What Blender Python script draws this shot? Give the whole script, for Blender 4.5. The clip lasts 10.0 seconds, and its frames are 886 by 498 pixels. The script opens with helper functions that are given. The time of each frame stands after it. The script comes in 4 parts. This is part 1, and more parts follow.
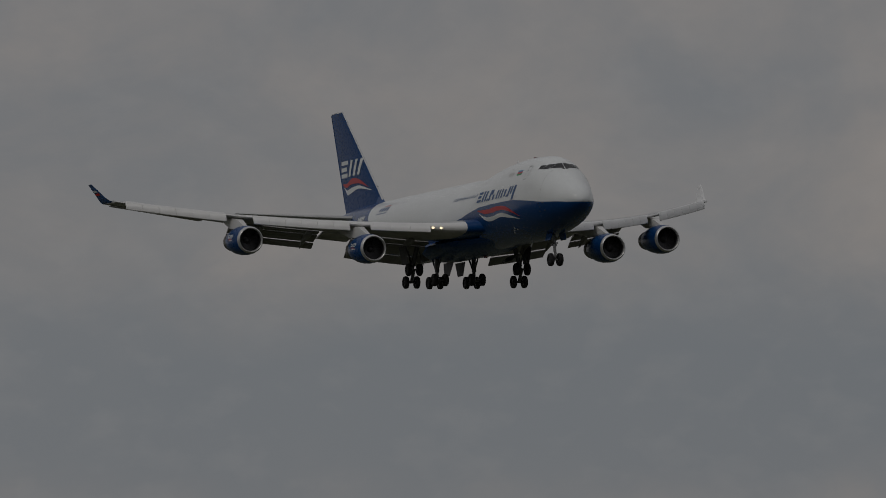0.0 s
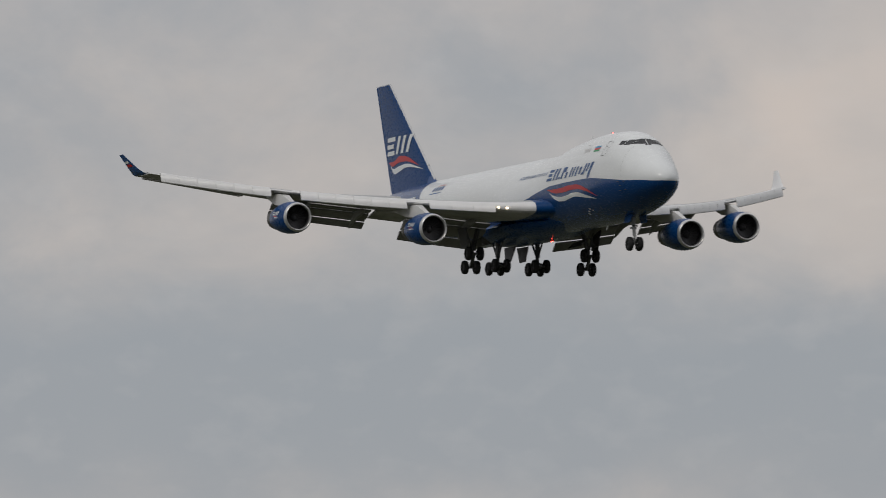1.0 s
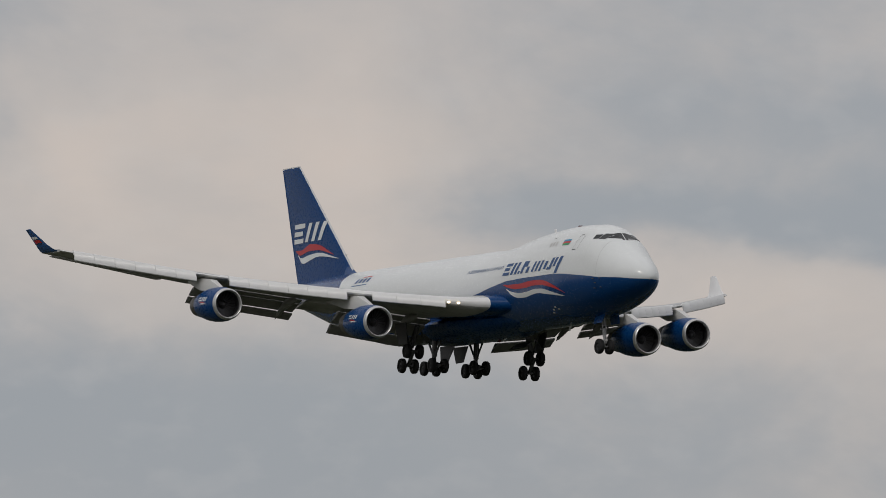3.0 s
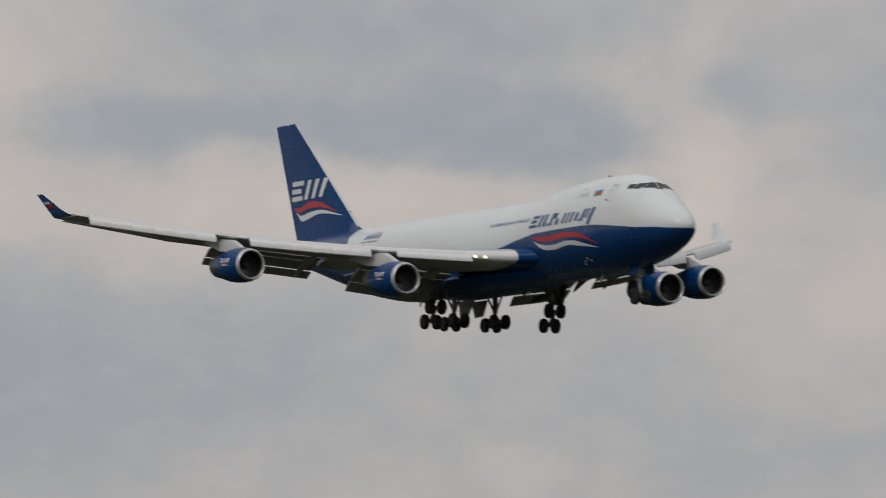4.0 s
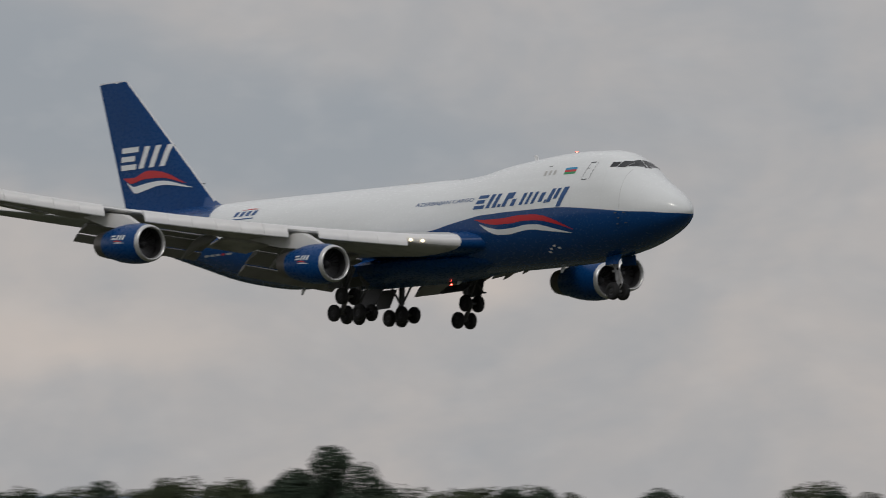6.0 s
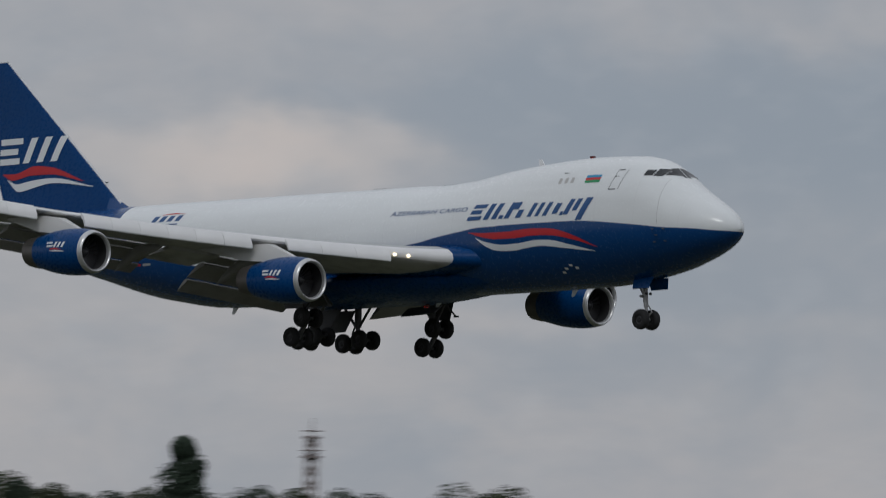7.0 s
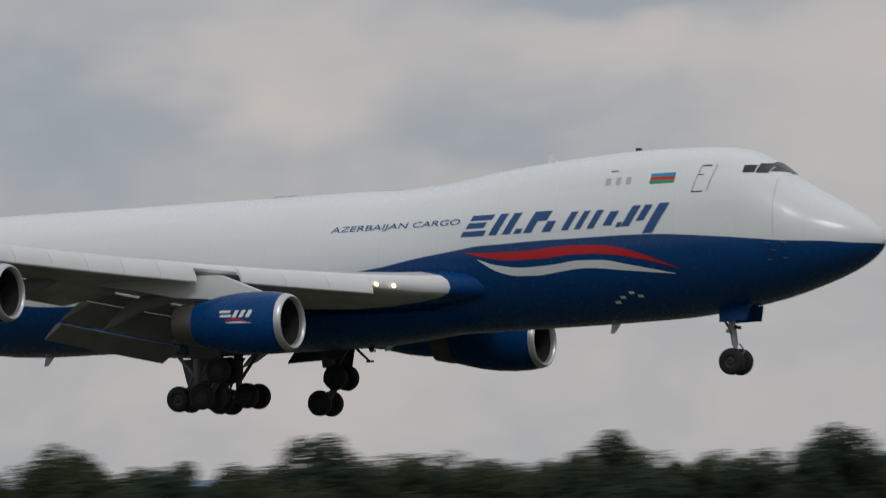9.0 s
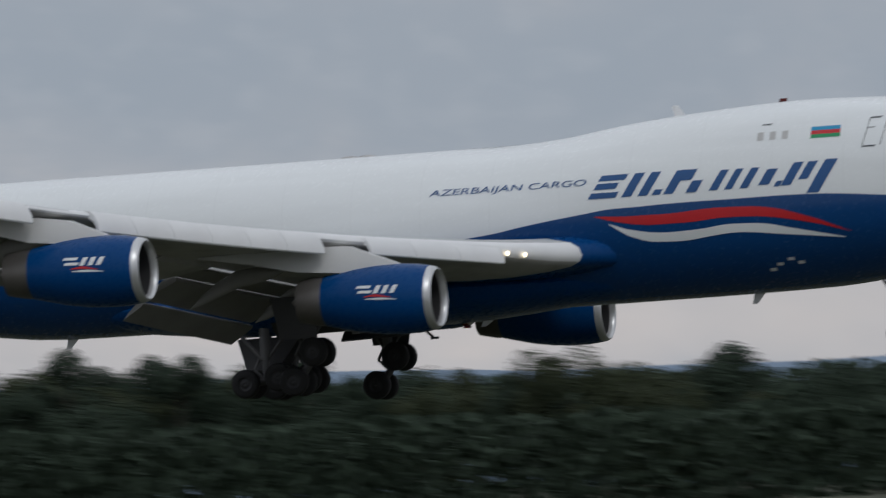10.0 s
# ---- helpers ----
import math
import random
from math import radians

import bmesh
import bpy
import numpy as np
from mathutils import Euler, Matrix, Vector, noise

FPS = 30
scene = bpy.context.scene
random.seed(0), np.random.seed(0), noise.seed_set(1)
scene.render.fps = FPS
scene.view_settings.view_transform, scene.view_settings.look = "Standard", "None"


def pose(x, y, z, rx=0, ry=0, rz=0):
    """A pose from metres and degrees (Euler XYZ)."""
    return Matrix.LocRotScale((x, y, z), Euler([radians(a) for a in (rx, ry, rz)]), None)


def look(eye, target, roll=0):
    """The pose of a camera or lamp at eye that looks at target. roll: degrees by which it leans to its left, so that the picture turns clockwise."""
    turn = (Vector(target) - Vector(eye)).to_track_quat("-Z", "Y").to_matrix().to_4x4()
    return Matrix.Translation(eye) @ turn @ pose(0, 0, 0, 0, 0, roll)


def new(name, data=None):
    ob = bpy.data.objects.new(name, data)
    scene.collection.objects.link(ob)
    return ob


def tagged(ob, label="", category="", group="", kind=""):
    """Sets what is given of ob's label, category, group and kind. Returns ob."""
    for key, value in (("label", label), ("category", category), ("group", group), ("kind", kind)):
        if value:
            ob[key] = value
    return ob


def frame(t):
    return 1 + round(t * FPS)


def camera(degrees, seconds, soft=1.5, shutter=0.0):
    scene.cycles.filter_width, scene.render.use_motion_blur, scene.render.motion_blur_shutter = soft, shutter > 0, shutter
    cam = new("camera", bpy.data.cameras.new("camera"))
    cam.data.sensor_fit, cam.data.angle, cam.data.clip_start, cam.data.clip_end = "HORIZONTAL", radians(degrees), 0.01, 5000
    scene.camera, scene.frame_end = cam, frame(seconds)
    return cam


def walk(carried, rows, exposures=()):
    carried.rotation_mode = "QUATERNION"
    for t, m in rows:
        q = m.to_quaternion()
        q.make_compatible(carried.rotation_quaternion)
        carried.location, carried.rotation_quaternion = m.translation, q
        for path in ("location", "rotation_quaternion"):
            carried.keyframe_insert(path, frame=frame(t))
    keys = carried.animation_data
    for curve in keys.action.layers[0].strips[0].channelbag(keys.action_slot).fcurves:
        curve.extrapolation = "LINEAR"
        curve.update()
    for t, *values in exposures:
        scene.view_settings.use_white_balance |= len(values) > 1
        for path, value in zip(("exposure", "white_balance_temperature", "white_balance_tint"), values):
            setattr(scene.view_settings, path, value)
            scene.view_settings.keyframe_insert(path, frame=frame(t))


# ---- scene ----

# camera: seconds, eye, heading, tilt, lean
CAM = (
    (0, 32.17, -8.49, 1.70, 157.173, 3.542, -2.227),
    (0.5, 33.15, -8.85, 1.70, 156.298, 3.443, -1.958),
    (1, 30.85, -8.34, 1.70, 155.679, 3.426, -0.937),
    (1.5, 30.12, -8.51, 1.70, 154.852, 3.480, -0.203),
    (2, 22.34, -4.15, 1.70, 153.032, 3.676, 0.728),
    (2.2, 18.23, -1.90, 1.70, 152.398, 3.713, 0.987),
    (2.5, 21.08, -3.29, 1.70, 151.614, 3.791, 1.284),
    (2.75, 28.29, -7.30, 1.70, 150.993, 3.833, 1.403),
    (3, 35.63, -11.82, 1.70, 150.290, 3.788, 1.327),
    (3.3, 43.92, -18.01, 1.70, 149.189, 3.526, 0.877),
    (3.5, 47.76, -21.91, 1.70, 148.326, 3.241, 0.385),
    (4, 41.60, -22.07, 1.70, 147.123, 3.155, -0.292),
    (4.5, 33.31, -20.85, 1.70, 145.507, 3.260, -0.359),
    (5, 36.96, -27.87, 1.70, 142.927, 2.698, 1.023),
    (5.25, 41.58, -33.46, 1.70, 141.522, 2.727, 1.012),
    (5.5, 47.08, -39.73, 1.70, 140.146, 2.810, 0.686),
    (5.7, 51.24, -44.74, 1.70, 139.065, 2.744, 0.556),
    (6, 50.92, -47.48, 1.70, 137.253, 2.719, 0.731),
    (6.25, 45.90, -45.54, 1.70, 135.602, 2.772, 1.075),
    (6.5, 39.53, -41.84, 1.70, 133.910, 2.827, 1.438),
    (6.8, 33.43, -38.04, 1.70, 131.935, 2.807, 1.680),
    (7, 31.49, -37.50, 1.70, 130.621, 2.800, 1.697),
    (7.5, 25.21, -35.21, 1.70, 126.039, 2.976, 1.666),
    (7.6, 22.95, -33.21, 1.70, 125.035, 2.545, 1.354),
    (8, 16.92, -27.46, 1.70, 121.688, 2.372, 0.930),
    (8.5, 11.19, -21.32, 1.70, 117.275, 2.257, 0.017),
    (9, 5.71, -13.52, 1.70, 112.192, 2.545, -0.783),
    (9.5, 1.78, -6.22, 1.70, 106.749, 2.428, -1.469),
    (10, -0.73, 0.29, 1.70, 101.211, 1.792, -2.184),
)
FLIGHT = (
    (0, -618.30, 279.61, 44.93, -0.705, -0.238, -2.534),
    (0.5, -586.49, 278.67, 43.25, -0.705, 0.009, -2.744),
    (1, -555.39, 277.85, 41.57, -0.704, 0.238, -2.953),
    (1.5, -526.28, 277.79, 39.89, -0.704, 0.448, -3.163),
    (2, -501.34, 279.85, 38.22, -0.704, 0.639, -3.373),
    (2.2, -493.28, 281.78, 37.54, -0.703, 0.711, -3.456),
    (2.5, -484.20, 286.49, 36.53, -0.703, 0.813, -3.582),
    (2.75, -480.35, 292.76, 35.69, -0.703, 0.892, -3.687),
    (3, -479.27, 300.89, 34.85, -0.703, 0.967, -3.792),
    (3.3, -476.50, 310.01, 33.85, -0.703, 1.050, -3.918),
    (3.5, -471.51, 314.10, 33.18, -0.702, 1.102, -4.001),
    (4, -450.06, 318.66, 31.50, -0.702, 1.220, -4.211),
    (4.5, -420.36, 318.48, 29.80, -0.702, 1.318, -4.421),
    (5, -386.94, 317.02, 28.04, -0.701, 1.398, -4.630),
    (5.25, -370.10, 316.83, 27.15, -0.701, 1.431, -4.735),
    (5.5, -353.78, 317.50, 26.24, -0.701, 1.460, -4.840),
    (5.7, -340.97, 318.48, 25.50, -0.701, 1.479, -4.924),
    (6, -320.59, 318.79, 24.38, -0.701, 1.502, -5.050),
    (6.25, -302.87, 318.33, 23.43, -0.701, 1.517, -5.154),
    (6.5, -284.77, 317.50, 22.48, -0.701, 1.527, -5.259),
    (6.8, -262.78, 316.27, 21.31, -0.700, 1.533, -5.385),
    (7, -248.10, 315.42, 20.52, -0.699, 1.533, -5.469),
    (7.5, -211.63, 313.59, 18.51, -0.699, 1.520, -5.679),
    (7.6, -204.40, 313.30, 18.11, -0.699, 1.515, -5.721),
    (8, -175.74, 312.41, 16.46, -0.699, 1.489, -5.888),
    (8.5, -140.39, 311.85, 14.35, -0.698, 1.439, -5.948),
    (9, -105.36, 311.66, 12.19, -0.698, 1.370, -6.008),
    (9.5, -70.52, 311.64, 9.98, -0.697, 1.283, -6.017),
    (10, -35.80, 311.68, 7.72, -0.697, 1.177, -6.027),
)


cam = camera(6.637, 10.0, soft=0.65, shutter=0.36)


def aim(x, y, z, heading, tilt, lean):
    h, e = radians(heading), radians(tilt)
    way = Vector((math.cos(e) * math.cos(h), math.cos(e) * math.sin(h), math.sin(e)))
    eye = Vector((x, y, z))
    return look(eye, eye + way * 100, lean)


walk(cam, [(r[0], aim(*r[1:])) for r in CAM],
     exposures=((0, -1.15, 6500, 10), (0.3, -0.42, 6500, 10), (0.6, -0.08, 6500, 10), (0.8, 0.0, 6500, 10), (5.7, 0.0, 6500, 10), (7.0, -0.19, 6020, 9),
                (7.5, -0.18, 5850, 8), (8.0, -0.10, 6120, 9), (8.5, -0.13, 6180, 9), (9.0, 0.0, 6220, 9), (9.5, 0.0, 6130, 9), (10, 0.05, 5980, 9)))

# ---- world and sun ----
SUN_UP, SUN_TURN = 46.0, 300.0
world = bpy.data.worlds.new("sky")
scene.world = world
world.use_nodes = True


def nodes_of(tree):
    tree.nodes.clear()

    def add(kind, **kw):
        n = tree.nodes.new(kind)
        for k, v in kw.items():
            if k == "op":
                n.operation = v
            elif k == "blend":
                n.blend_type = v
            elif k == "data":
                n.data_type = v
        return n

    def link(a, b):
        tree.links.new(a, b)

    def mathn(op, a, b=None, c=None, clamp=False):
        n = tree.nodes.new("ShaderNodeMath")
        n.operation, n.use_clamp = op, clamp
        for i, v in enumerate((a, b, c)):
            if v is None:
                continue
            if isinstance(v, (int, float)):
                n.inputs[i].default_value = v
            else:
                tree.links.new(v, n.inputs[i])
        return n.outputs[0]

    def mix(fac, a, b, blend="MIX"):
        n = tree.nodes.new("ShaderNodeMix")
        n.data_type, n.blend_type = "RGBA", blend
        for s, v in ((n.inputs[0], fac), (n.inputs[6], a), (n.inputs[7], b)):
            if isinstance(v, (int, float)):
                s.default_value = v
            elif isinstance(v, tuple):
                s.default_value = (*v, 1)
            else:
                tree.links.new(v, s)
        return n.outputs[2]

    return add, link, mathn, mix


# cloud masses: azimuth, elevation, half width, half height (degrees), warm light (+) or grey (-)
CLOUDS = (
    (152.9, 4.24, 0.93, 0.85, 0.45), (154.4, 4.58, 1.10, 0.30, -0.16), (153.0, 4.30, 0.45, 0.40, 0.25), (156.9, 3.90, 2.12, 0.68, 0.18), (155.7, 2.33, 6.36, 0.64, -0.62),
    (155.6, 2.64, 2.54, 0.09, -0.30), (159.2, 3.29, 2.97, 1.10, -0.05), (150.8, 4.49, 1.27, 0.85, 0.25), (151.1, 4.30, 0.85, 0.72, 0.42), (148.3, 4.11, 2.37, 0.23, -0.62),
    (146.4, 3.96, 0.93, 0.19, -0.45), (147.4, 4.85, 1.78, 0.25, -0.25), (148.7, 3.41, 3.39, 0.38, 0.30), (145.3, 3.96, 0.30, 0.85, 0.45), (150.4, 1.89, 2.12, 0.51, -0.22),
    (144.8, 4.32, 0.55, 0.64, 0.30), (142.9, 4.28, 0.97, 0.59, -0.22), (143.3, 2.76, 1.27, 0.51, 0.12), (138.6, 3.47, 2.03, 0.32, -0.62), (142.2, 4.17, 1.69, 0.51, -0.12),
    (140.1, 2.05, 1.10, 0.25, 0.55), (140.2, 3.95, 1.20, 0.50, -0.40), (144.9, 4.35, 0.50, 0.28, -0.55), (137.0, 2.54, 0.38, 0.17, 0.45), (142.8, 3.28, 0.85, 0.38, 0.25), (140.1, 2.64, 3.81, 0.30, 0.22), (132.0, 3.48, 1.00, 0.20, 0.95), (128.3, 2.6, 1.6, 0.75, -0.30),
    (128.9, 3.69, 2.03, 0.47, -0.55), (130.1, 2.30, 2.97, 0.13, 0.22), (132.7, 1.70, 1.69, 0.25, 0.10), (127.3, 3.90, 2.63, 0.32, -0.52), (123.6, 2.31, 0.47, 0.12, 0.42),
    (126.4, 4.55, 2.12, 0.21, 0.12), (125.5, 2.94, 2.97, 0.25, 0.05), (119.4, 3.14, 0.51, 0.38, 0.85), (118.7, 1.99, 0.68, 0.17, 0.42), (122.9, 3.81, 2.54, 0.38, -0.22),
    (118.7, 3.60, 0.51, 0.64, 0.20), (113.5, 3.94, 0.76, 0.30, 0.42), (113.4, 3.52, 0.38, 0.19, 0.50), (110.9, 4.01, 1.02, 0.21, 0.45), (112.0, 3.35, 0.85, 0.25, -0.30),
    (115.0, 3.60, 0.68, 0.59, -0.35), (110.6, 4.39, 1.06, 0.11, -0.35), (112.1, 1.48, 3.81, 0.47, 0.28), (108.6, 3.44, 1.40, 0.97, 0.42), (105.0, 3.65, 1.48, 0.64, -0.25),
    (101.2, 3.02, 4.24, 0.85, -0.42), (101.2, 1.24, 4.24, 0.34, 0.55), (124.6, 2.6, 2.0, 1.3, -0.32), (121.2, 3.1, 1.0, 0.9, -0.25), (119.38, 3.1, 0.45, 0.34, 0.35),
)


def build_sky():
    add, link, mathn, mix = nodes_of(world.node_tree)
    tc = add("ShaderNodeTexCoord")
    sep = add("ShaderNodeSeparateXYZ")
    link(tc.outputs["Generated"], sep.inputs[0])
    az = mathn("MULTIPLY", mathn("ARCTAN2", sep.outputs[1], sep.outputs[0]), 57.2958)
    el = mathn("MULTIPLY", mathn("ARCSINE", sep.outputs[2]), 57.2958)
    flat = add("ShaderNodeCombineXYZ")
    link(mathn("MULTIPLY", az, 0.42), flat.inputs[0])
    link(mathn("MULTIPLY", el, 0.62), flat.inputs[1])
    flat.inputs[2].default_value = 3.7
    noise_1 = add("ShaderNodeTexNoise")
    noise_1.inputs["Scale"].default_value = 1.25
    noise_1.inputs["Detail"].default_value = 9.0
    noise_1.inputs["Roughness"].default_value = 0.60
    noise_1.inputs["Distortion"].default_value = 0.35
    link(flat.outputs[0], noise_1.inputs["Vector"])
    warp = add("ShaderNodeTexNoise")
    warp.inputs["Scale"].default_value = 2.4
    warp.inputs["Detail"].default_value = 9.0
    link(flat.outputs[0], warp.inputs["Vector"])
    wsep = add("ShaderNodeSeparateColor")
    link(warp.outputs["Color"], wsep.inputs[0])
    az_w = mathn("ADD", az, mathn("MULTIPLY", mathn("SUBTRACT", wsep.outputs[0], 0.5), 1.5))
    el_w = mathn("ADD", el, mathn("MULTIPLY", mathn("SUBTRACT", wsep.outputs[1], 0.5), 0.8))
    total = mathn("MULTIPLY_ADD", mathn("SUBTRACT", noise_1.outputs["Fac"], 0.5), 0.95, 0.47)
    for a, e, sa, se, w in CLOUDS:
        u = mathn("DIVIDE", mathn("SUBTRACT", az_w, a), sa)
        v = mathn("DIVIDE", mathn("SUBTRACT", el_w, e), se)
        r2 = mathn("MULTIPLY_ADD", u, u, mathn("MULTIPLY", v, v))
        total = mathn("MULTIPLY_ADD", mathn("EXPONENT", mathn("MULTIPLY", r2, -0.8)), w, total)
    fac = mathn("DIVIDE", 1.0, mathn("ADD", 1.0, mathn("EXPONENT", mathn("MULTIPLY_ADD", total, -6.6, 3.3))))
    cloud = mix(fac, (0.300, 0.326, 0.360), (0.515, 0.468, 0.440))
    # the brightest sunlit billows
    cloud = mix(mathn("MULTIPLY", mathn("SUBTRACT", total, 0.85), 1.1, clamp=True), cloud, (0.63, 0.535, 0.475))
    # fine mottling within the clouds
    fine = add("ShaderNodeTexNoise")
    fine.inputs["Scale"].default_value, fine.inputs["Detail"].default_value = 6.0, 6.0
    link(flat.outputs[0], fine.inputs["Vector"])
    cloud = mix(mathn("MULTIPLY", mathn("SUBTRACT", fine.outputs["Fac"], 0.5, clamp=True), 0.5), cloud, (0.56, 0.54, 0.53))
    # brighter cloud deck overhead
    up = mathn("MULTIPLY", mathn("SUBTRACT", el, 8.0), 0.02, clamp=True)
    cloud = mix(up, cloud, (0.66, 0.66, 0.67))
    sky = add("ShaderNodeTexSky")
    sky.sky_type, sky.sun_disc = "NISHITA", False
    sky.sun_elevation, sky.sun_rotation = radians(SUN_UP), radians(SUN_TURN)
    clear = mix(1.0, sky.outputs[0], (0.08, 0.08, 0.08), "MULTIPLY")
    final = mix(0.96, clear, cloud)
    bg = add("ShaderNodeBackground")
    link(final, bg.inputs[0])
    out = add("ShaderNodeOutputWorld")
    link(bg.outputs[0], out.inputs[0])


build_sky()
sun = new("sun", bpy.data.lights.new("sun", "SUN"))
sun.data.energy, sun.data.angle, sun.data.color = 0.62, radians(14), (1.0, 0.94, 0.87)
su = Vector((math.cos(radians(SUN_UP)) * math.cos(radians(-62)), math.cos(radians(SUN_UP)) * math.sin(radians(-62)), math.sin(radians(SUN_UP))))
sun.matrix_world = look(su * 100, (0, 0, 0))


# ---- materials ----
def surface(name, base, rough=0.4, metal=0.0, vary=0.12, scale=1.5, fine=14.0, bump=0.0, coat=0.0, dirt=None, dirt_amount=0.0, spec=0.5):
    m = bpy.data.materials.new(name)
    m.use_nodes = True
    add, link, mathn, mix = nodes_of(m.node_tree)
    tc = add("ShaderNodeTexCoord")
    n1, n2 = add("ShaderNodeTexNoise"), add("ShaderNodeTexNoise")
    for n, s in ((n1, scale), (n2, fine)):
        n.inputs["Scale"].default_value = s
        n.inputs["Detail"].default_value = 5
        link(tc.outputs["Object"], n.inputs["Vector"])
    lo, hi = tuple(c * (1 - vary) for c in base), tuple(min(1, c * (1 + vary)) for c in base)
    col = mix(n1.outputs["Fac"], lo, hi)
    col = mix(mathn("MULTIPLY", n2.outputs["Fac"], 0.25), col, lo)
    if dirt:
        col = mix(mathn("MULTIPLY", mathn("SUBTRACT", n1.outputs["Fac"], 0.45, clamp=True), dirt_amount * 4, clamp=True), col, dirt)
    b = add("ShaderNodeBsdfPrincipled")
    link(col, b.inputs["Base Color"])
    link(mathn("MULTIPLY_ADD", n2.outputs["Fac"], 0.12, rough - 0.06), b.inputs["Roughness"])
    b.inputs["Metallic"].default_value = metal
    b.inputs["Coat Weight"].default_value = coat
    b.inputs["Specular IOR Level"].default_value = spec
    if bump:
        bp = add("ShaderNodeBump")
        bp.inputs["Strength"].default_value = bump
        bp.inputs["Distance"].default_value = 0.03
        link(n2.outputs["Fac"], bp.inputs["Height"])
        link(bp.outputs[0], b.inputs["Normal"])
    out = add("ShaderNodeOutputMaterial")
    link(b.outputs[0], out.inputs[0])
    return m


def glowing(name, colour, strength):
    m = bpy.data.materials.new(name)
    m.use_nodes = True
    add, link, mathn, mix = nodes_of(m.node_tree)
    e = add("ShaderNodeEmission")
    e.inputs[0].default_value, e.inputs[1].default_value = (*colour, 1), strength
    out = add("ShaderNodeOutputMaterial")
    link(e.outputs[0], out.inputs[0])
    return m


WHITE, BLUE, RED = (0.77, 0.795, 0.80), (0.003, 0.050, 0.182), (0.50, 0.014, 0.02)
M_white = surface("white_paint", WHITE, 0.32, vary=0.05, scale=0.35, fine=4, coat=0.3)
M_blue = surface("blue_paint", BLUE, 0.28, vary=0.15, scale=0.4, fine=5, spec=0.14)
M_red = surface("red_paint", RED, 0.35, vary=0.1)
M_navy = surface("navy_lettering", (0.015, 0.078, 0.235), 0.4, vary=0.15)
M_wing = surface("grey_wing_paint", (0.46, 0.47, 0.475), 0.42, vary=0.12, scale=0.5, fine=6, dirt=(0.22, 0.22, 0.215), dirt_amount=0.5)
M_belly = surface("grey_underside", (0.50, 0.495, 0.485), 0.5, vary=0.2, scale=0.6, fine=5, dirt=(0.16, 0.155, 0.15), dirt_amount=0.6)
M_slat = surface("pale_slat_paint", (0.76, 0.765, 0.77), 0.34, vary=0.1, scale=0.8, fine=7)
# grey flap paint darkened to hold the shade under the wing, dirt on top
M_flap = surface("shade_darkened_flap_paint", (0.27, 0.265, 0.255), 0.5, vary=0.2, scale=0.5, fine=5, dirt=(0.12, 0.115, 0.11), dirt_amount=0.5)
M_door = surface("dark_door_lining", (0.055, 0.055, 0.06), 0.55, vary=0.3, scale=1.0)
M_pylon = surface("pylon_paint", (0.62, 0.62, 0.61), 0.4, vary=0.08, scale=0.6, fine=5)
M_lip = surface("bare_aluminium", (0.58, 0.585, 0.59), 0.36, metal=0.6, vary=0.08)
M_nozzle = surface("heat_stained_steel", (0.15, 0.14, 0.13), 0.42, metal=0.6, vary=0.35, scale=1.2)
M_dark = surface("painted_cavity_shade", (0.025, 0.025, 0.027), 0.6, vary=0.3)
M_fan = surface("fan_blade_metal", (0.09, 0.09, 0.095), 0.4, metal=0.6, vary=0.3)
M_steel = surface("gear_steel", (0.11, 0.11, 0.113), 0.5, metal=0.3, vary=0.25, scale=3)
M_strut = surface("white_gear_paint", (0.34, 0.34, 0.345), 0.4, vary=0.2, scale=3)
M_tyre = surface("tyre_rubber", (0.013, 0.013, 0.014), 0.75, vary=0.3, scale=4)
M_rim = surface("wheel_rim", (0.04, 0.04, 0.042), 0.45, metal=0.6, vary=0.2)
M_glass = surface("cockpit_glass", (0.012, 0.014, 0.017), 0.08, vary=0.2)
M_line = surface("dark_outline", (0.06, 0.065, 0.075), 0.5)
M_lamp = glowing("landing_lamp", (1.0, 0.80, 0.52), 3)
M_beacon = glowing("beacon_lamp", (1.0, 0.06, 0.04), 16)
M_beacon_lens = surface("beacon_housing", (0.10, 0.012, 0.01), 0.25, vary=0.2)
M_flag_blue = surface("flag_blue", (0.02, 0.26, 0.48), 0.4)
M_flag_green = surface("flag_green", (0.02, 0.27, 0.10), 0.4)


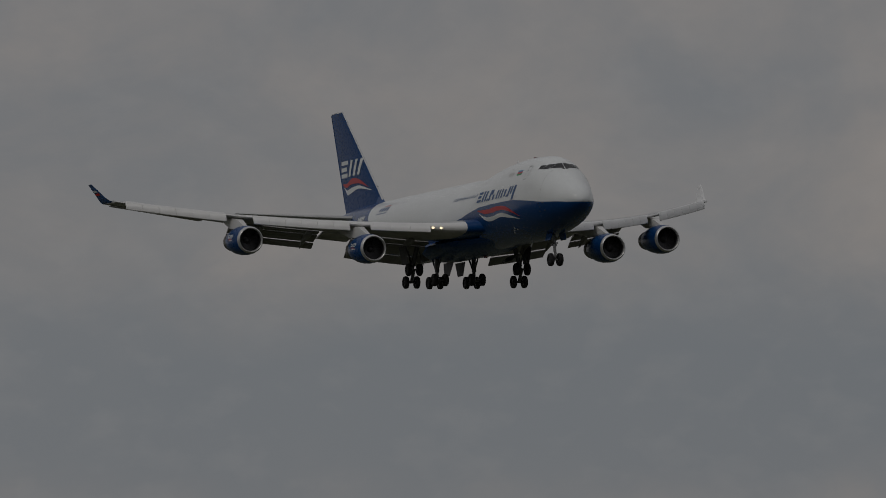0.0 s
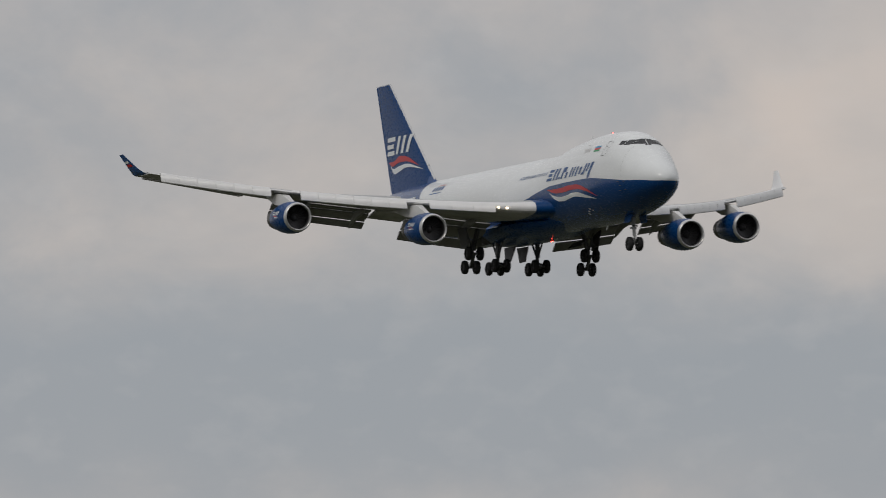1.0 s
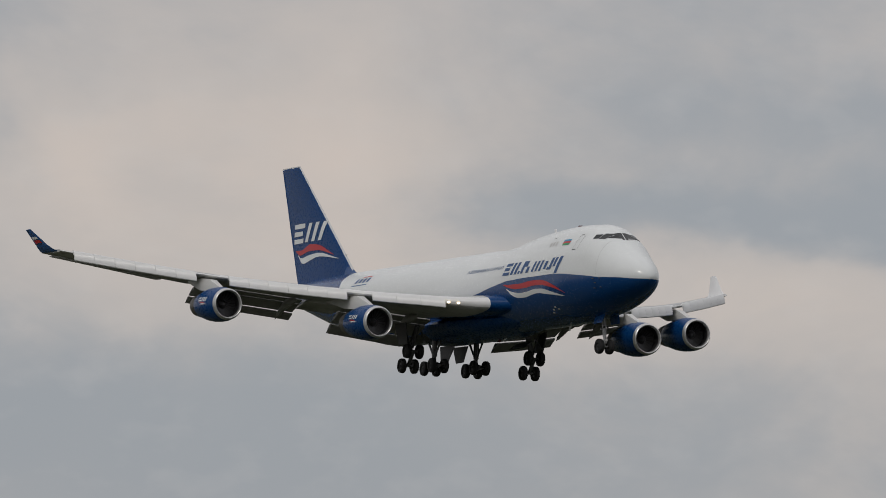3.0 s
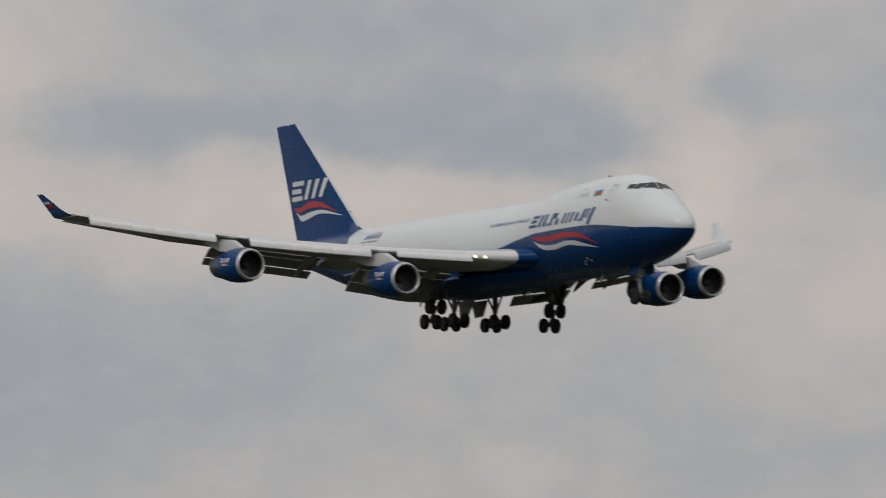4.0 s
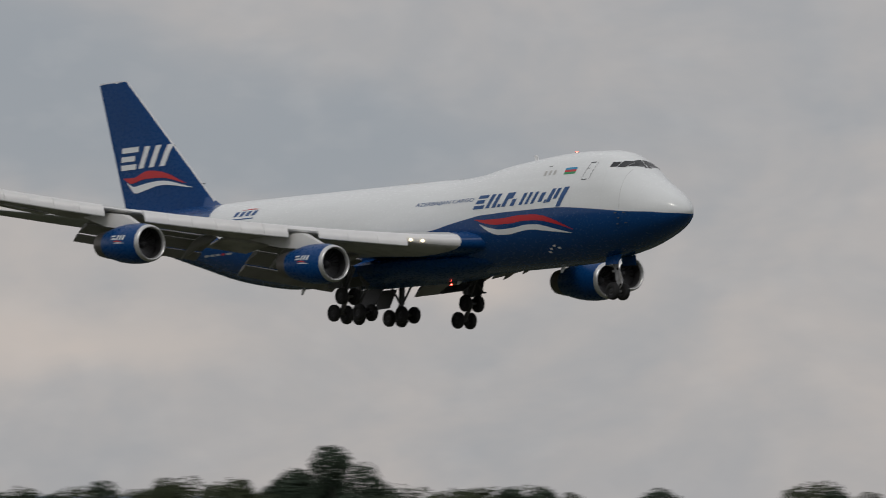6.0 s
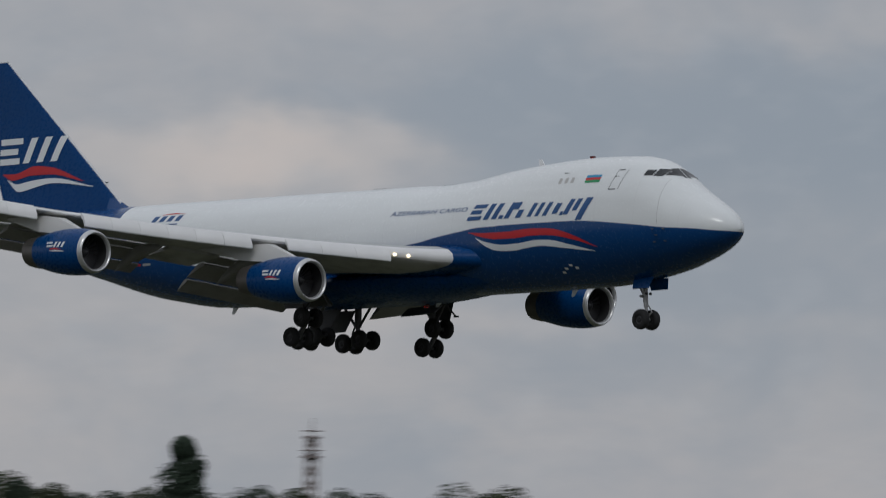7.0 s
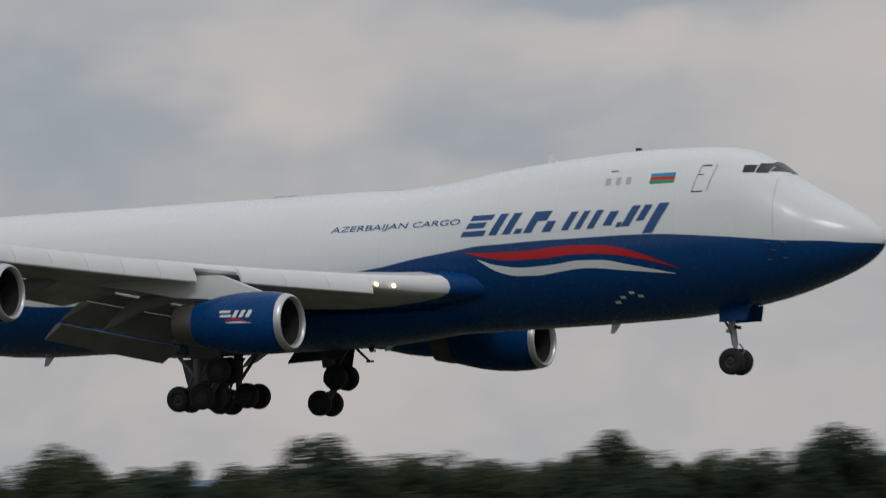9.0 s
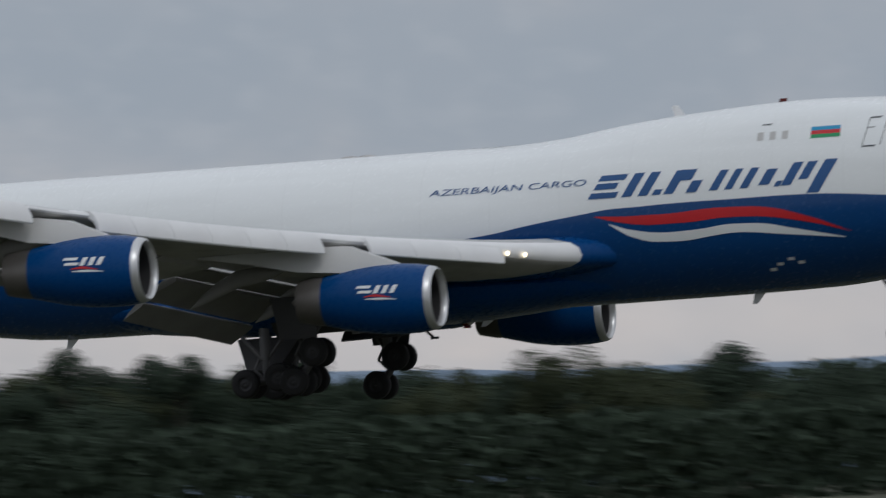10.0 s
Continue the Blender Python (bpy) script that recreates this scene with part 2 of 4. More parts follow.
def hull_paint():
    """White above, blue below, parted by a sweeping line given along the fuselage."""
    line = ((0, 4.72), (1.8, 4.86), (4.9, 5.1), (9.4, 5.55), (14.6, 5.62), (17.5, 5.58), (19.8, 5.46), (23.4, 4.98), (26.3, 4.6),
            (30, 4.2), (34, 4.0), (43, 4.05), (48.0, 4.95), (51, 6.0), (52.3, 7.1), (52.9, 8.3), (53.3, 12))
    m = bpy.data.materials.new("fuselage_paint")
    m.use_nodes = True
    add, link, mathn, mix = nodes_of(m.node_tree)
    tc, sep = add("ShaderNodeTexCoord"), add("ShaderNodeSeparateXYZ")
    link(tc.outputs["Object"], sep.inputs[0])
    ramp = add("ShaderNodeValToRGB")
    ramp.color_ramp.interpolation = "CARDINAL"
    el = ramp.color_ramp.elements
    for i, (s, z) in enumerate(line):
        e = el[i] if i < 2 else el.new(s / 70)
        e.position, e.color = s / 70, (z / 12,) * 3 + (1,)
    link(mathn("DIVIDE", sep.outputs[0], -70.0), ramp.inputs[0])
    above = mathn("SUBTRACT", sep.outputs[2], mathn("MULTIPLY", ramp.outputs[0], 12.0))
    mask = mathn("MULTIPLY", above, 40.0, clamp=True)
    # soft stains along the hull and fine frame-pitch waviness
    st = add("ShaderNodeMapping")
    st.inputs["Scale"].default_value = (0.12, 1, 0.9)
    link(tc.outputs["Object"], st.inputs[0])
    n1, n2 = add("ShaderNodeTexNoise"), add("ShaderNodeTexNoise")
    n1.inputs["Scale"].default_value, n2.inputs["Scale"].default_value = 1.2, 7.0
    n1.inputs["Detail"].default_value = n2.inputs["Detail"].default_value = 6
    link(st.outputs[0], n1.inputs["Vector"])
    link(tc.outputs["Object"], n2.inputs["Vector"])
    white = mix(n1.outputs["Fac"], tuple(c * 0.90 for c in WHITE), tuple(c * 1.05 for c in WHITE))
    blue = mix(n1.outputs["Fac"], tuple(c * 0.85 for c in BLUE), tuple(c * 1.15 for c in BLUE))
    # panel seams every few metres
    saw = mathn("FRACT", mathn("MULTIPLY", sep.outputs[0], 0.33))
    seam = mathn("LESS_THAN", saw, 0.012)
    white = mix(mathn("MULTIPLY", seam, 0.07), white, (0.3, 0.3, 0.3))
    col = mix(mask, blue, white)
    b = add("ShaderNodeBsdfPrincipled")
    link(col, b.inputs["Base Color"])
    link(mathn("MULTIPLY_ADD", n2.outputs["Fac"], 0.12, 0.2), b.inputs["Roughness"])
    b.inputs["Specular IOR Level"].default_value = 0.3
    b.inputs["Coat Weight"].default_value = 0.28
    b.inputs["Coat Roughness"].default_value = 0.12
    bp = add("ShaderNodeBump")
    n3 = add("ShaderNodeTexNoise")
    n3.inputs["Scale"].default_value, n3.inputs["Detail"].default_value = 0.9, 0.0
    link(st.outputs[0], n3.inputs["Vector"])
    bp.inputs["Strength"].default_value, bp.inputs["Distance"].default_value = 0.05, 0.06
    link(n3.outputs["Fac"], bp.inputs["Height"])
    link(bp.outputs[0], b.inputs["Normal"])
    out = add("ShaderNodeOutputMaterial")
    link(b.outputs[0], out.inputs[0])
    return m


M_hull = hull_paint()


# ---- mesh helpers; on the aircraft s runs aft from the nose, y to port, z up ----
def part(name, bm, material, parent=None, label="", smooth=True, at=None):
    me = bpy.data.meshes.new(name)
    bmesh.ops.recalc_face_normals(bm, faces=bm.faces[:])
    bm.to_mesh(me)
    bm.free()
    for p in me.polygons:
        p.use_smooth = smooth
    for m in (material if isinstance(material, (list, tuple)) else (material,)):
        me.materials.append(m)
    if smooth:
        me.set_sharp_from_angle(angle=radians(42))
    ob = new(name, me)
    ob.parent = parent
    if at is not None:
        ob.matrix_basis = at
    if label:
        tagged(ob, label)
    return ob


def V(s, y, z):
    return Vector((-s, y, z))


def loft(bm, rings, closed=True, caps=True):
    """Skin a row of equal rings of points."""
    rows = [[bm.verts.new(p) for p in r] for r in rings]
    n = len(rows[0])
    for a, b in zip(rows, rows[1:]):
        for i in range(n if closed else n - 1):
            j = (i + 1) % n
            try:
                bm.faces.new((a[i], a[j], b[j], b[i]))
            except ValueError:
                pass
    if caps and closed:
        for r in (rows[0], rows[-1]):
            try:
                bm.faces.new(r)
            except ValueError:
                pass
    return rows


def interp(table, x):
    """Smooth monotone curve through (x, value) pairs."""
    xs, ys = [p[0] for p in table], [p[1] for p in table]
    if x <= xs[0]:
        return ys[0]
    if x >= xs[-1]:
        return ys[-1]
    d = [(ys[i + 1] - ys[i]) / (xs[i + 1] - xs[i]) for i in range(len(xs) - 1)]
    m = [d[0]] + [0 if d[i - 1] * d[i] <= 0 else 2 / (1 / d[i - 1] + 1 / d[i]) for i in range(1, len(d))] + [d[-1]]
    i = max(k for k in range(len(d)) if xs[k] <= x)
    h = xs[i + 1] - xs[i]
    u = (x - xs[i]) / h
    return ((2 * u**3 - 3 * u**2 + 1) * ys[i] + (u**3 - 2 * u**2 + u) * h * m[i]
            + (3 * u**2 - 2 * u**3) * ys[i + 1] + (u**3 - u**2) * h * m[i + 1])


def lathe(bm, profile, n=40, axis=lambda s, r, a: V(s, r * math.sin(a), r * math.cos(a)), caps=False):
    rings = [[axis(s, r, 2 * math.pi * k / n) for k in range(n)] for s, r in profile]
    loft(bm, rings, caps=caps)
    return bm


def box(bm, c, size, m=None):
    v = bmesh.ops.create_cube(bm, size=1.0)["verts"]
    bmesh.ops.scale(bm, vec=size, verts=v)
    if m is not None:
        bmesh.ops.transform(bm, matrix=m, verts=v)
    bmesh.ops.translate(bm, vec=c, verts=v)
    return v


def rod(bm, a, b, r1, r2=None, n=12):
    a, b = Vector(a), Vector(b)
    r2 = r1 if r2 is None else r2
    q = (b - a).to_track_quat("Z", "Y").to_matrix()
    rings = [[p + q @ Vector((r * math.cos(2 * math.pi * k / n), r * math.sin(2 * math.pi * k / n), 0)) for k in range(n)]
             for p, r in ((a, r1), (b, r2))]
    loft(bm, rings)


# ---- fuselage shape ----
TOP = ((0, 4.92), (0.15, 5.3), (0.5, 5.72), (1, 6.12), (1.75, 6.58), (3.1, 7.35), (4.48, 8.2), (5.3, 8.82), (6.4, 9.36), (7.86, 9.6), (11.3, 9.7),
       (16, 9.47), (18.9, 9.2), (21.9, 8.8), (24, 8.68), (31, 8.67), (46, 8.67), (58, 8.6), (64, 8.4), (68.6, 7.9))
LOW = ((0, 4.92), (0.15, 4.6), (0.5, 4.25), (1, 3.9), (2, 3.45), (3.24, 3.03), (5.24, 2.5), (7.54, 2.14), (10.4, 1.88), (16.2, 1.79), (30, 1.75), (44, 1.8),
       (50, 2.5), (56, 3.95), (62, 5.5), (68.6, 7.1))
WIDE = ((0, 0.0), (0.15, 0.42), (0.5, 0.85), (1, 1.25), (2, 1.82), (3.3, 2.33), (5, 2.78), (7.5, 3.1), (10, 3.25), (46, 3.25), (52, 3.0), (58, 2.35), (64, 1.35), (68.6, 0.35))
MID = ((0, 4.92), (3, 5.05), (10, 5.22), (46, 5.22), (56, 6.0), (62, 6.7), (68.6, 7.5))


def hull_at(s, z):
    """Half width of the fuselage at station s and height z."""
    t, b, w, mid = interp(TOP, s), interp(LOW, s), interp(WIDE, s), interp(MID, s)
    if z < mid:
        q = (mid - z) / max(mid - b, 1e-6)
        return w * math.sqrt(max(0, 1 - q * q))
    main = min(t, max(8.62, 0)) if s < 26 else t
    q = (z - mid) / max(main - mid, 1e-6)
    y1 = w * math.sqrt(max(0, 1 - q * q)) if q < 1 else 0.0
    wu = interp(((2.5, 0.9), (3.5, 1.5), (5, 2.1), (7, 2.5), (10, 2.6), (18, 2.5), (24, 1.6)), s)
    if t > 7.6 and s < 24:
        zu = t - 0.9 * wu
        k = (z - zu) / (0.9 * wu)
        y2 = min(w, wu) * math.sqrt(max(0, 1 - k * k)) if abs(k) < 1 else 0.0
        return (y1**6 + y2**6) ** (1 / 6)
    return y1


def build_fuselage(parent):
    bm = bmesh.new()
    stations = [0.02, 0.08, 0.15, 0.3, 0.5, 0.75] + [1 + 0.35 * k for k in range(20)] + [8.2 + 0.9 * k for k in range(20)] + [26.5 + 1.6 * k for k in range(27)]
    rings = []
    for s in [s for s in stations if s < 68.6] + [68.6]:
        t, b, mid = interp(TOP, s), interp(LOW, s), interp(MID, s)
        half = []
        for k in range(25):
            a = math.pi / 2 * (k / 12 - 1)
            z = mid + (math.sin(a) * (mid - b) if a < 0 else math.sin(a) * (t - mid))
            half.append((hull_at(s, z - 1e-5 if a > 0 else z + 1e-5) if 0 < k < 24 else 0.0, z))
        rings.append([V(s, -y, z) for y, z in half] + [V(s, y, z) for y, z in half[-2:0:-1]])
    loft(bm, rings)
    return part("fuselage", bm, M_hull, parent, "white upper hull over deep blue belly")


def on_hull(s, z, lift=0.012):
    """A point just proud of the starboard side."""
    y = hull_at(s, z)
    n = Vector((0, -(1.0), (hull_at(s, z - 0.05) - hull_at(s, z + 0.05)) / 0.1)).normalized()
    return V(s, -y, z) + n * lift


def side_strip(bm, top, low, n=24, m=3, lift=0.012, place=None):
    """A painted strip between two curves (lists of (s, z)), laid on the starboard side."""
    place = place or on_hull
    top = sorted(top)
    low = sorted(low)
    rows = []
    for i in range(n + 1):
        u = i / n
        st, sl = top[0][0] + u * (top[-1][0] - top[0][0]), low[0][0] + u * (low[-1][0] - low[0][0])
        zt, zl = interp(top, st), interp(low, sl)
        rows.append([bm.verts.new(place(st + (sl - st) * j / m, zt + (zl - zt) * j / m, lift)) for j in range(m + 1)])
    for a, b in zip(rows, rows[1:]):
        for j in range(m):
            bm.faces.new((a[j], a[j + 1], b[j + 1], b[j]))


def slant_bar(bm, s0, s1, z0, z1, slant, n=3, m=6, lift=0.012, place=None):
    """A leaning bar: s0..s1 along the foot, leaning forward by slant per metre of height."""
    place = place or on_hull
    rows = [[bm.verts.new(place(s0 + (s1 - s0) * i / n - slant * (z0 + (z1 - z0) * j / m - z0), z0 + (z1 - z0) * j / m, lift)) for j in range(m + 1)] for i in range(n + 1)]
    for a, b in zip(rows, rows[1:]):
        for j in range(m):
            bm.faces.new((a[j], a[j + 1], b[j + 1], b[j]))


def lettering(name, text, s0, s1, z0, z1, material, parent, slant=0.35):
    """Words laid on the starboard side from s0 (first letter) to s1."""
    cu = bpy.data.curves.new("words", "FONT")
    cu.body, cu.fill_mode = text, "FRONT"
    tmp = new("words", cu)
    me = bpy.data.meshes.new_from_object(tmp.evaluated_get(bpy.context.evaluated_depsgraph_get()))
    bpy.data.objects.remove(tmp)
    xs, ys = [v.co.x for v in me.vertices], [v.co.y for v in me.vertices]
    x0, x1, y0, y1 = min(xs), max(xs), min(ys), max(ys)
    for v in me.vertices:
        h = (v.co.y - y0) / (y1 - y0) * (z1 - z0)
        v.co = on_hull(s0 + (s1 - s0) * (v.co.x - x0) / (x1 - x0) - slant * h, z0 + h, 0.02)
    me.materials.append(material)
    ob = new(name, me)
    ob.parent = parent
    return ob


def build_livery(parent, hull):
    bm = bmesh.new()
    side_strip(bm, ((19.7, 5.30), (18.3, 5.22), (16.6, 5.21), (14.57, 5.32), (13, 5.28), (12.2, 5.18), (10.6, 4.72), (8.9, 4.02)),
               ((19.7, 5.28), (18.6, 4.98), (17.2, 4.80), (15.75, 4.80), (14.2, 4.90), (12.85, 4.86), (10.6, 4.48), (8.9, 4.0)), 34)
    part("red_wave", bm, M_red, hull, "red wave stripe")
    bm = bmesh.new()
    side_strip(bm, ((19.1, 4.96), (18.2, 4.66), (16.7, 4.45), (15.2, 4.50), (14.0, 4.62), (12.8, 4.58), (11.2, 4.26), (9.15, 3.80)),
               ((19.1, 4.94), (18.2, 4.38), (17.2, 4.10), (16.0, 4.06), (14.8, 4.18), (13.7, 4.26), (11.7, 4.06), (9.15, 3.77)), 34)
    part("white_wave", bm, M_white, hull, "white wave stripe")
    # the operator's name stands as plain leaning bars
    z0, z1 = 6.02, 6.98
    bars = (((19.95, 18.75, z0, z0 + 0.24), (19.7, 18.75, z0 + 0.37, z0 + 0.62), (19.5, 18.35, z1 - 0.24, z1)), ((18.5, 18.08, z0, z1),),
            ((17.8, 17.38, z0, z1), (17.2, 16.85, z0, z0 + 0.22)), ((16.7, 16.28, z0, z1), (15.75, 15.3, z0, z0 + 0.48), (16.0, 15.5, z0 + 0.52, z1)),
            ((14.75, 14.4, z0 + 0.02, z1 - 0.12), (14.1, 13.78, z0 + 0.02, z1 - 0.12), (13.45, 13.1, z0 + 0.02, z1 - 0.12)),
            ((12.65, 12.2, z0 + 0.1, z1 - 0.22), (12.0, 11.75, z0 + 0.0, z0 + 0.22), (11.7, 11.28, z0 + 0.02, z1 - 0.02)),
            ((10.95, 10.55, 6.25, z1 - 0.02), (10.62, 10.1, 5.66, z1 + 0.02)))
    for group in bars:
        for b in group:
            bm = bmesh.new()
            slant_bar(bm, *b, slant=0.62)
            part("name_bar", bm, M_navy, hull)
    lettering("cargo_words", "AZERBAIJAN CARGO", 26.9, 20.1, 6.53, 6.87, M_navy, hull)
    # small operator mark on the aft hull, again bars
    bm = bmesh.new()
    for k in range(4):
        slant_bar(bm, 49.3 - 0.75 * k, 48.85 - 0.75 * k, 7.25, 7.62, 0.4)
    side_strip(bm, ((49.6, 7.08), (46.6, 7.08)), ((49.6, 7.0), (46.6, 7.0)), 6, 1)
    part("aft_mark", bm, M_navy, hull)
    bm = bmesh.new()
    side_strip(bm, ((48.6, 7.72), (47.4, 7.80), (46.4, 7.72)), ((48.6, 7.70), (47.4, 7.72), (46.4, 7.70)), 8, 1)
    part("aft_mark_wave", bm, M_red, hull)
    bm = bmesh.new()
    for k in range(5):
        slant_bar(bm, 55.9 - 0.5 * k, 55.55 - 0.5 * k, 6.75, 7.15, 0.2)
    part("registration_bar", bm, M_white, hull)
    for s_a, s_b, mat in ((52.7, 52.0, M_wing), (51.8, 51.2, M_wing), (51.0, 50.4, M_wing), (50.2, 49.7, M_red), (49.5, 48.7, M_wing)):
        bm = bmesh.new()
        slant_bar(bm, s_a, s_b, 4.48, 4.62, 0.3)
        part("aft_belly_bar", bm, mat, hull)
    # flag in three bands
    flag = ((8.24, 8.40, M_flag_blue), (8.08, 8.24, M_red), (7.92, 8.08, M_flag_green))
    for z_a, z_b, mat in flag:
        bm = bmesh.new()
        slant_bar(bm, 10.48, 9.24, z_a, z_b, 0.0, 6, 2)
        part("flag_band", bm, mat, hull)
    # three small upper-deck windows
    for k in range(3):
        bm = bmesh.new()
        slant_bar(bm, 12.75 - 0.52 * k, 12.5 - 0.52 * k, 7.98, 8.32, 0.0, 2, 3)
        part("cabin_window", bm, M_belly, hull)
    bm = bmesh.new()
    slant_bar(bm, 12.6, 12.2, 8.62, 8.66, 0.0, 2, 1)
    part("vent_slot", bm, M_line, hull)
    # upper-deck door outline
    d = bmesh.new()
    for s_a, s_b, z_a, z_b in ((8.3, 8.27, 7.44, 8.64), (7.56, 7.53, 7.44, 8.64), (8.3, 7.75, 7.40, 7.46), (8.0, 7.55, 8.60, 8.66), (8.1, 7.8, 8.2, 8.23)):
        slant_bar(d, s_a, s_b, z_a, z_b, 0.22, 3, 4)
    part("crew_door_outline", d, M_line, hull)
    # pale service panels low on the forward hull, and probes
    for s_a, z_a in ((12.25, 2.82), (11.75, 3.0), (11.35, 2.84), (12.6, 2.62)):
        bm = bmesh.new()
        slant_bar(bm, s_a, s_a - 0.28, z_a, z_a + 0.12, 0.0, 2, 1)
        part("service_panel", bm, M_slat, hull)
    for s_a, z_a in ((4.6, 4.9), (3.9, 4.9), (4.4, 4.55), (4.6, 4.15), (3.9, 4.2)):
        bm = bmesh.new()
        p = on_hull(s_a, z_a, 0)
        rod(bm, p, p + Vector((0.0, -0.16, 0)), 0.03)
        rod(bm, p + Vector((0, -0.16, 0)), p + Vector((0.22, -0.16, 0.0)), 0.025)
        part("air_probe", bm, M_steel, hull)
    # nose seam
    bm = bmesh.new()
    rows = []
    for k in range(29):
        z = 5.2 + k * 0.2
        s = 4.35 + 0.06 * (z - 5) ** 2 * 0.4
        if z < interp(TOP, s) - 0.15:
            rows.append([bm.verts.new(on_hull(s + e, z, 0.006)) for e in (-0.012, 0.012)])
    for a, b in zip(rows, rows[1:]):
        bm.faces.new((a[0], a[1], b[1], b[0]))
    part("nose_door_seam", bm, M_wing, hull)


def build_cockpit(parent):
    """Six panes round the flight deck, each set in the hull."""
    for side in (-1, 1):
        for k, (sa, sb, z_b0, z_t0) in enumerate(((4.35, 4.95, 8.22, 8.60), (5.0, 5.5, 8.16, 8.62), (5.56, 6.05, 8.2, 8.55))):
            bm = bmesh.new()
            n, m = 4, 4
            rows = []
            for i in range(n + 1):
                s = sa + (sb - sa) * i / n
                rows.append([])
                for j in range(m + 1):
                    z = min(z_b0 + (z_t0 - z_b0) * j / m, interp(TOP, s) - 0.02)
                    p = on_hull(s, z, 0.02)
                    p.y *= -side
                    rows[-1].append(bm.verts.new(p))
            for a, b in zip(rows, rows[1:]):
                for j in range(m):
                    bm.faces.new((a[j], a[j + 1], b[j + 1], b[j]))
            part("cockpit_pane", bm, M_glass, parent)
    # two front panes across the brow
    for side in (-1, 1):
        bm = bmesh.new()
        rows = []
        for i in range(5):
            rows.append([])
            for j in range(7):
                s = 4.35 + 0.8 * i / 4
                zt = interp(TOP, s)
                f = 0.06 + 0.94 * j / 6
                z_low = 8.12 + 0.12 * i
                z = zt - (zt - min(z_low, zt - 0.01)) * f * f
                p = on_hull(s, z - 0.004, 0.02)
                p.y *= -side
                if j == 0:
                    p.y = side * -0.04 * -1
                rows[-1].append(bm.verts.new(p))
        for a, b in zip(rows, rows[1:]):
            for j in range(6):
                bm.faces.new((a[j], a[j + 1], b[j + 1], b[j]))
        part("windscreen_pane", bm, M_glass, parent)


# ---- lifting surfaces ----
FOIL = [(1.0, 0.0), (0.8, 0.30), (0.6, 0.60), (0.4, 0.85), (0.25, 0.98), (0.12, 0.86), (0.04, 0.60), (0.01, 0.34), (0.0, 0.0),
        (0.01, -0.26), (0.04, -0.42), (0.12, -0.54), (0.25, -0.62), (0.4, -0.58), (0.6, -0.36), (0.8, -0.15)]


def wing_le(y):
    return 19.3 + (y - 3.3) * 0.945


def wing_z(y):
    return interp(((0, 3.72), (3.96, 3.70), (8, 4.07), (12, 4.54), (16, 5.08), (21.7, 6.02), (26, 6.9), (31.2, 8.08)), y)


def wing_chord(y):
    return interp(((0, 18.5), (3.3, 15.8), (6.4, 13.4), (12, 10.0), (21, 7.2), (31.2, 4.0)), y)


def wing_tilt(y):
    return radians(interp(((0, 2.5), (12, 1.5), (31.2, -0.5)), y))


def wing_point(side, y, f, up):
    """A point at chord fraction f, up metres above the chord line."""
    c, t = wing_chord(y), wing_tilt(y)
    return V(wing_le(y) + f * c, side * y, wing_z(y) - f * c * math.sin(t) + up)


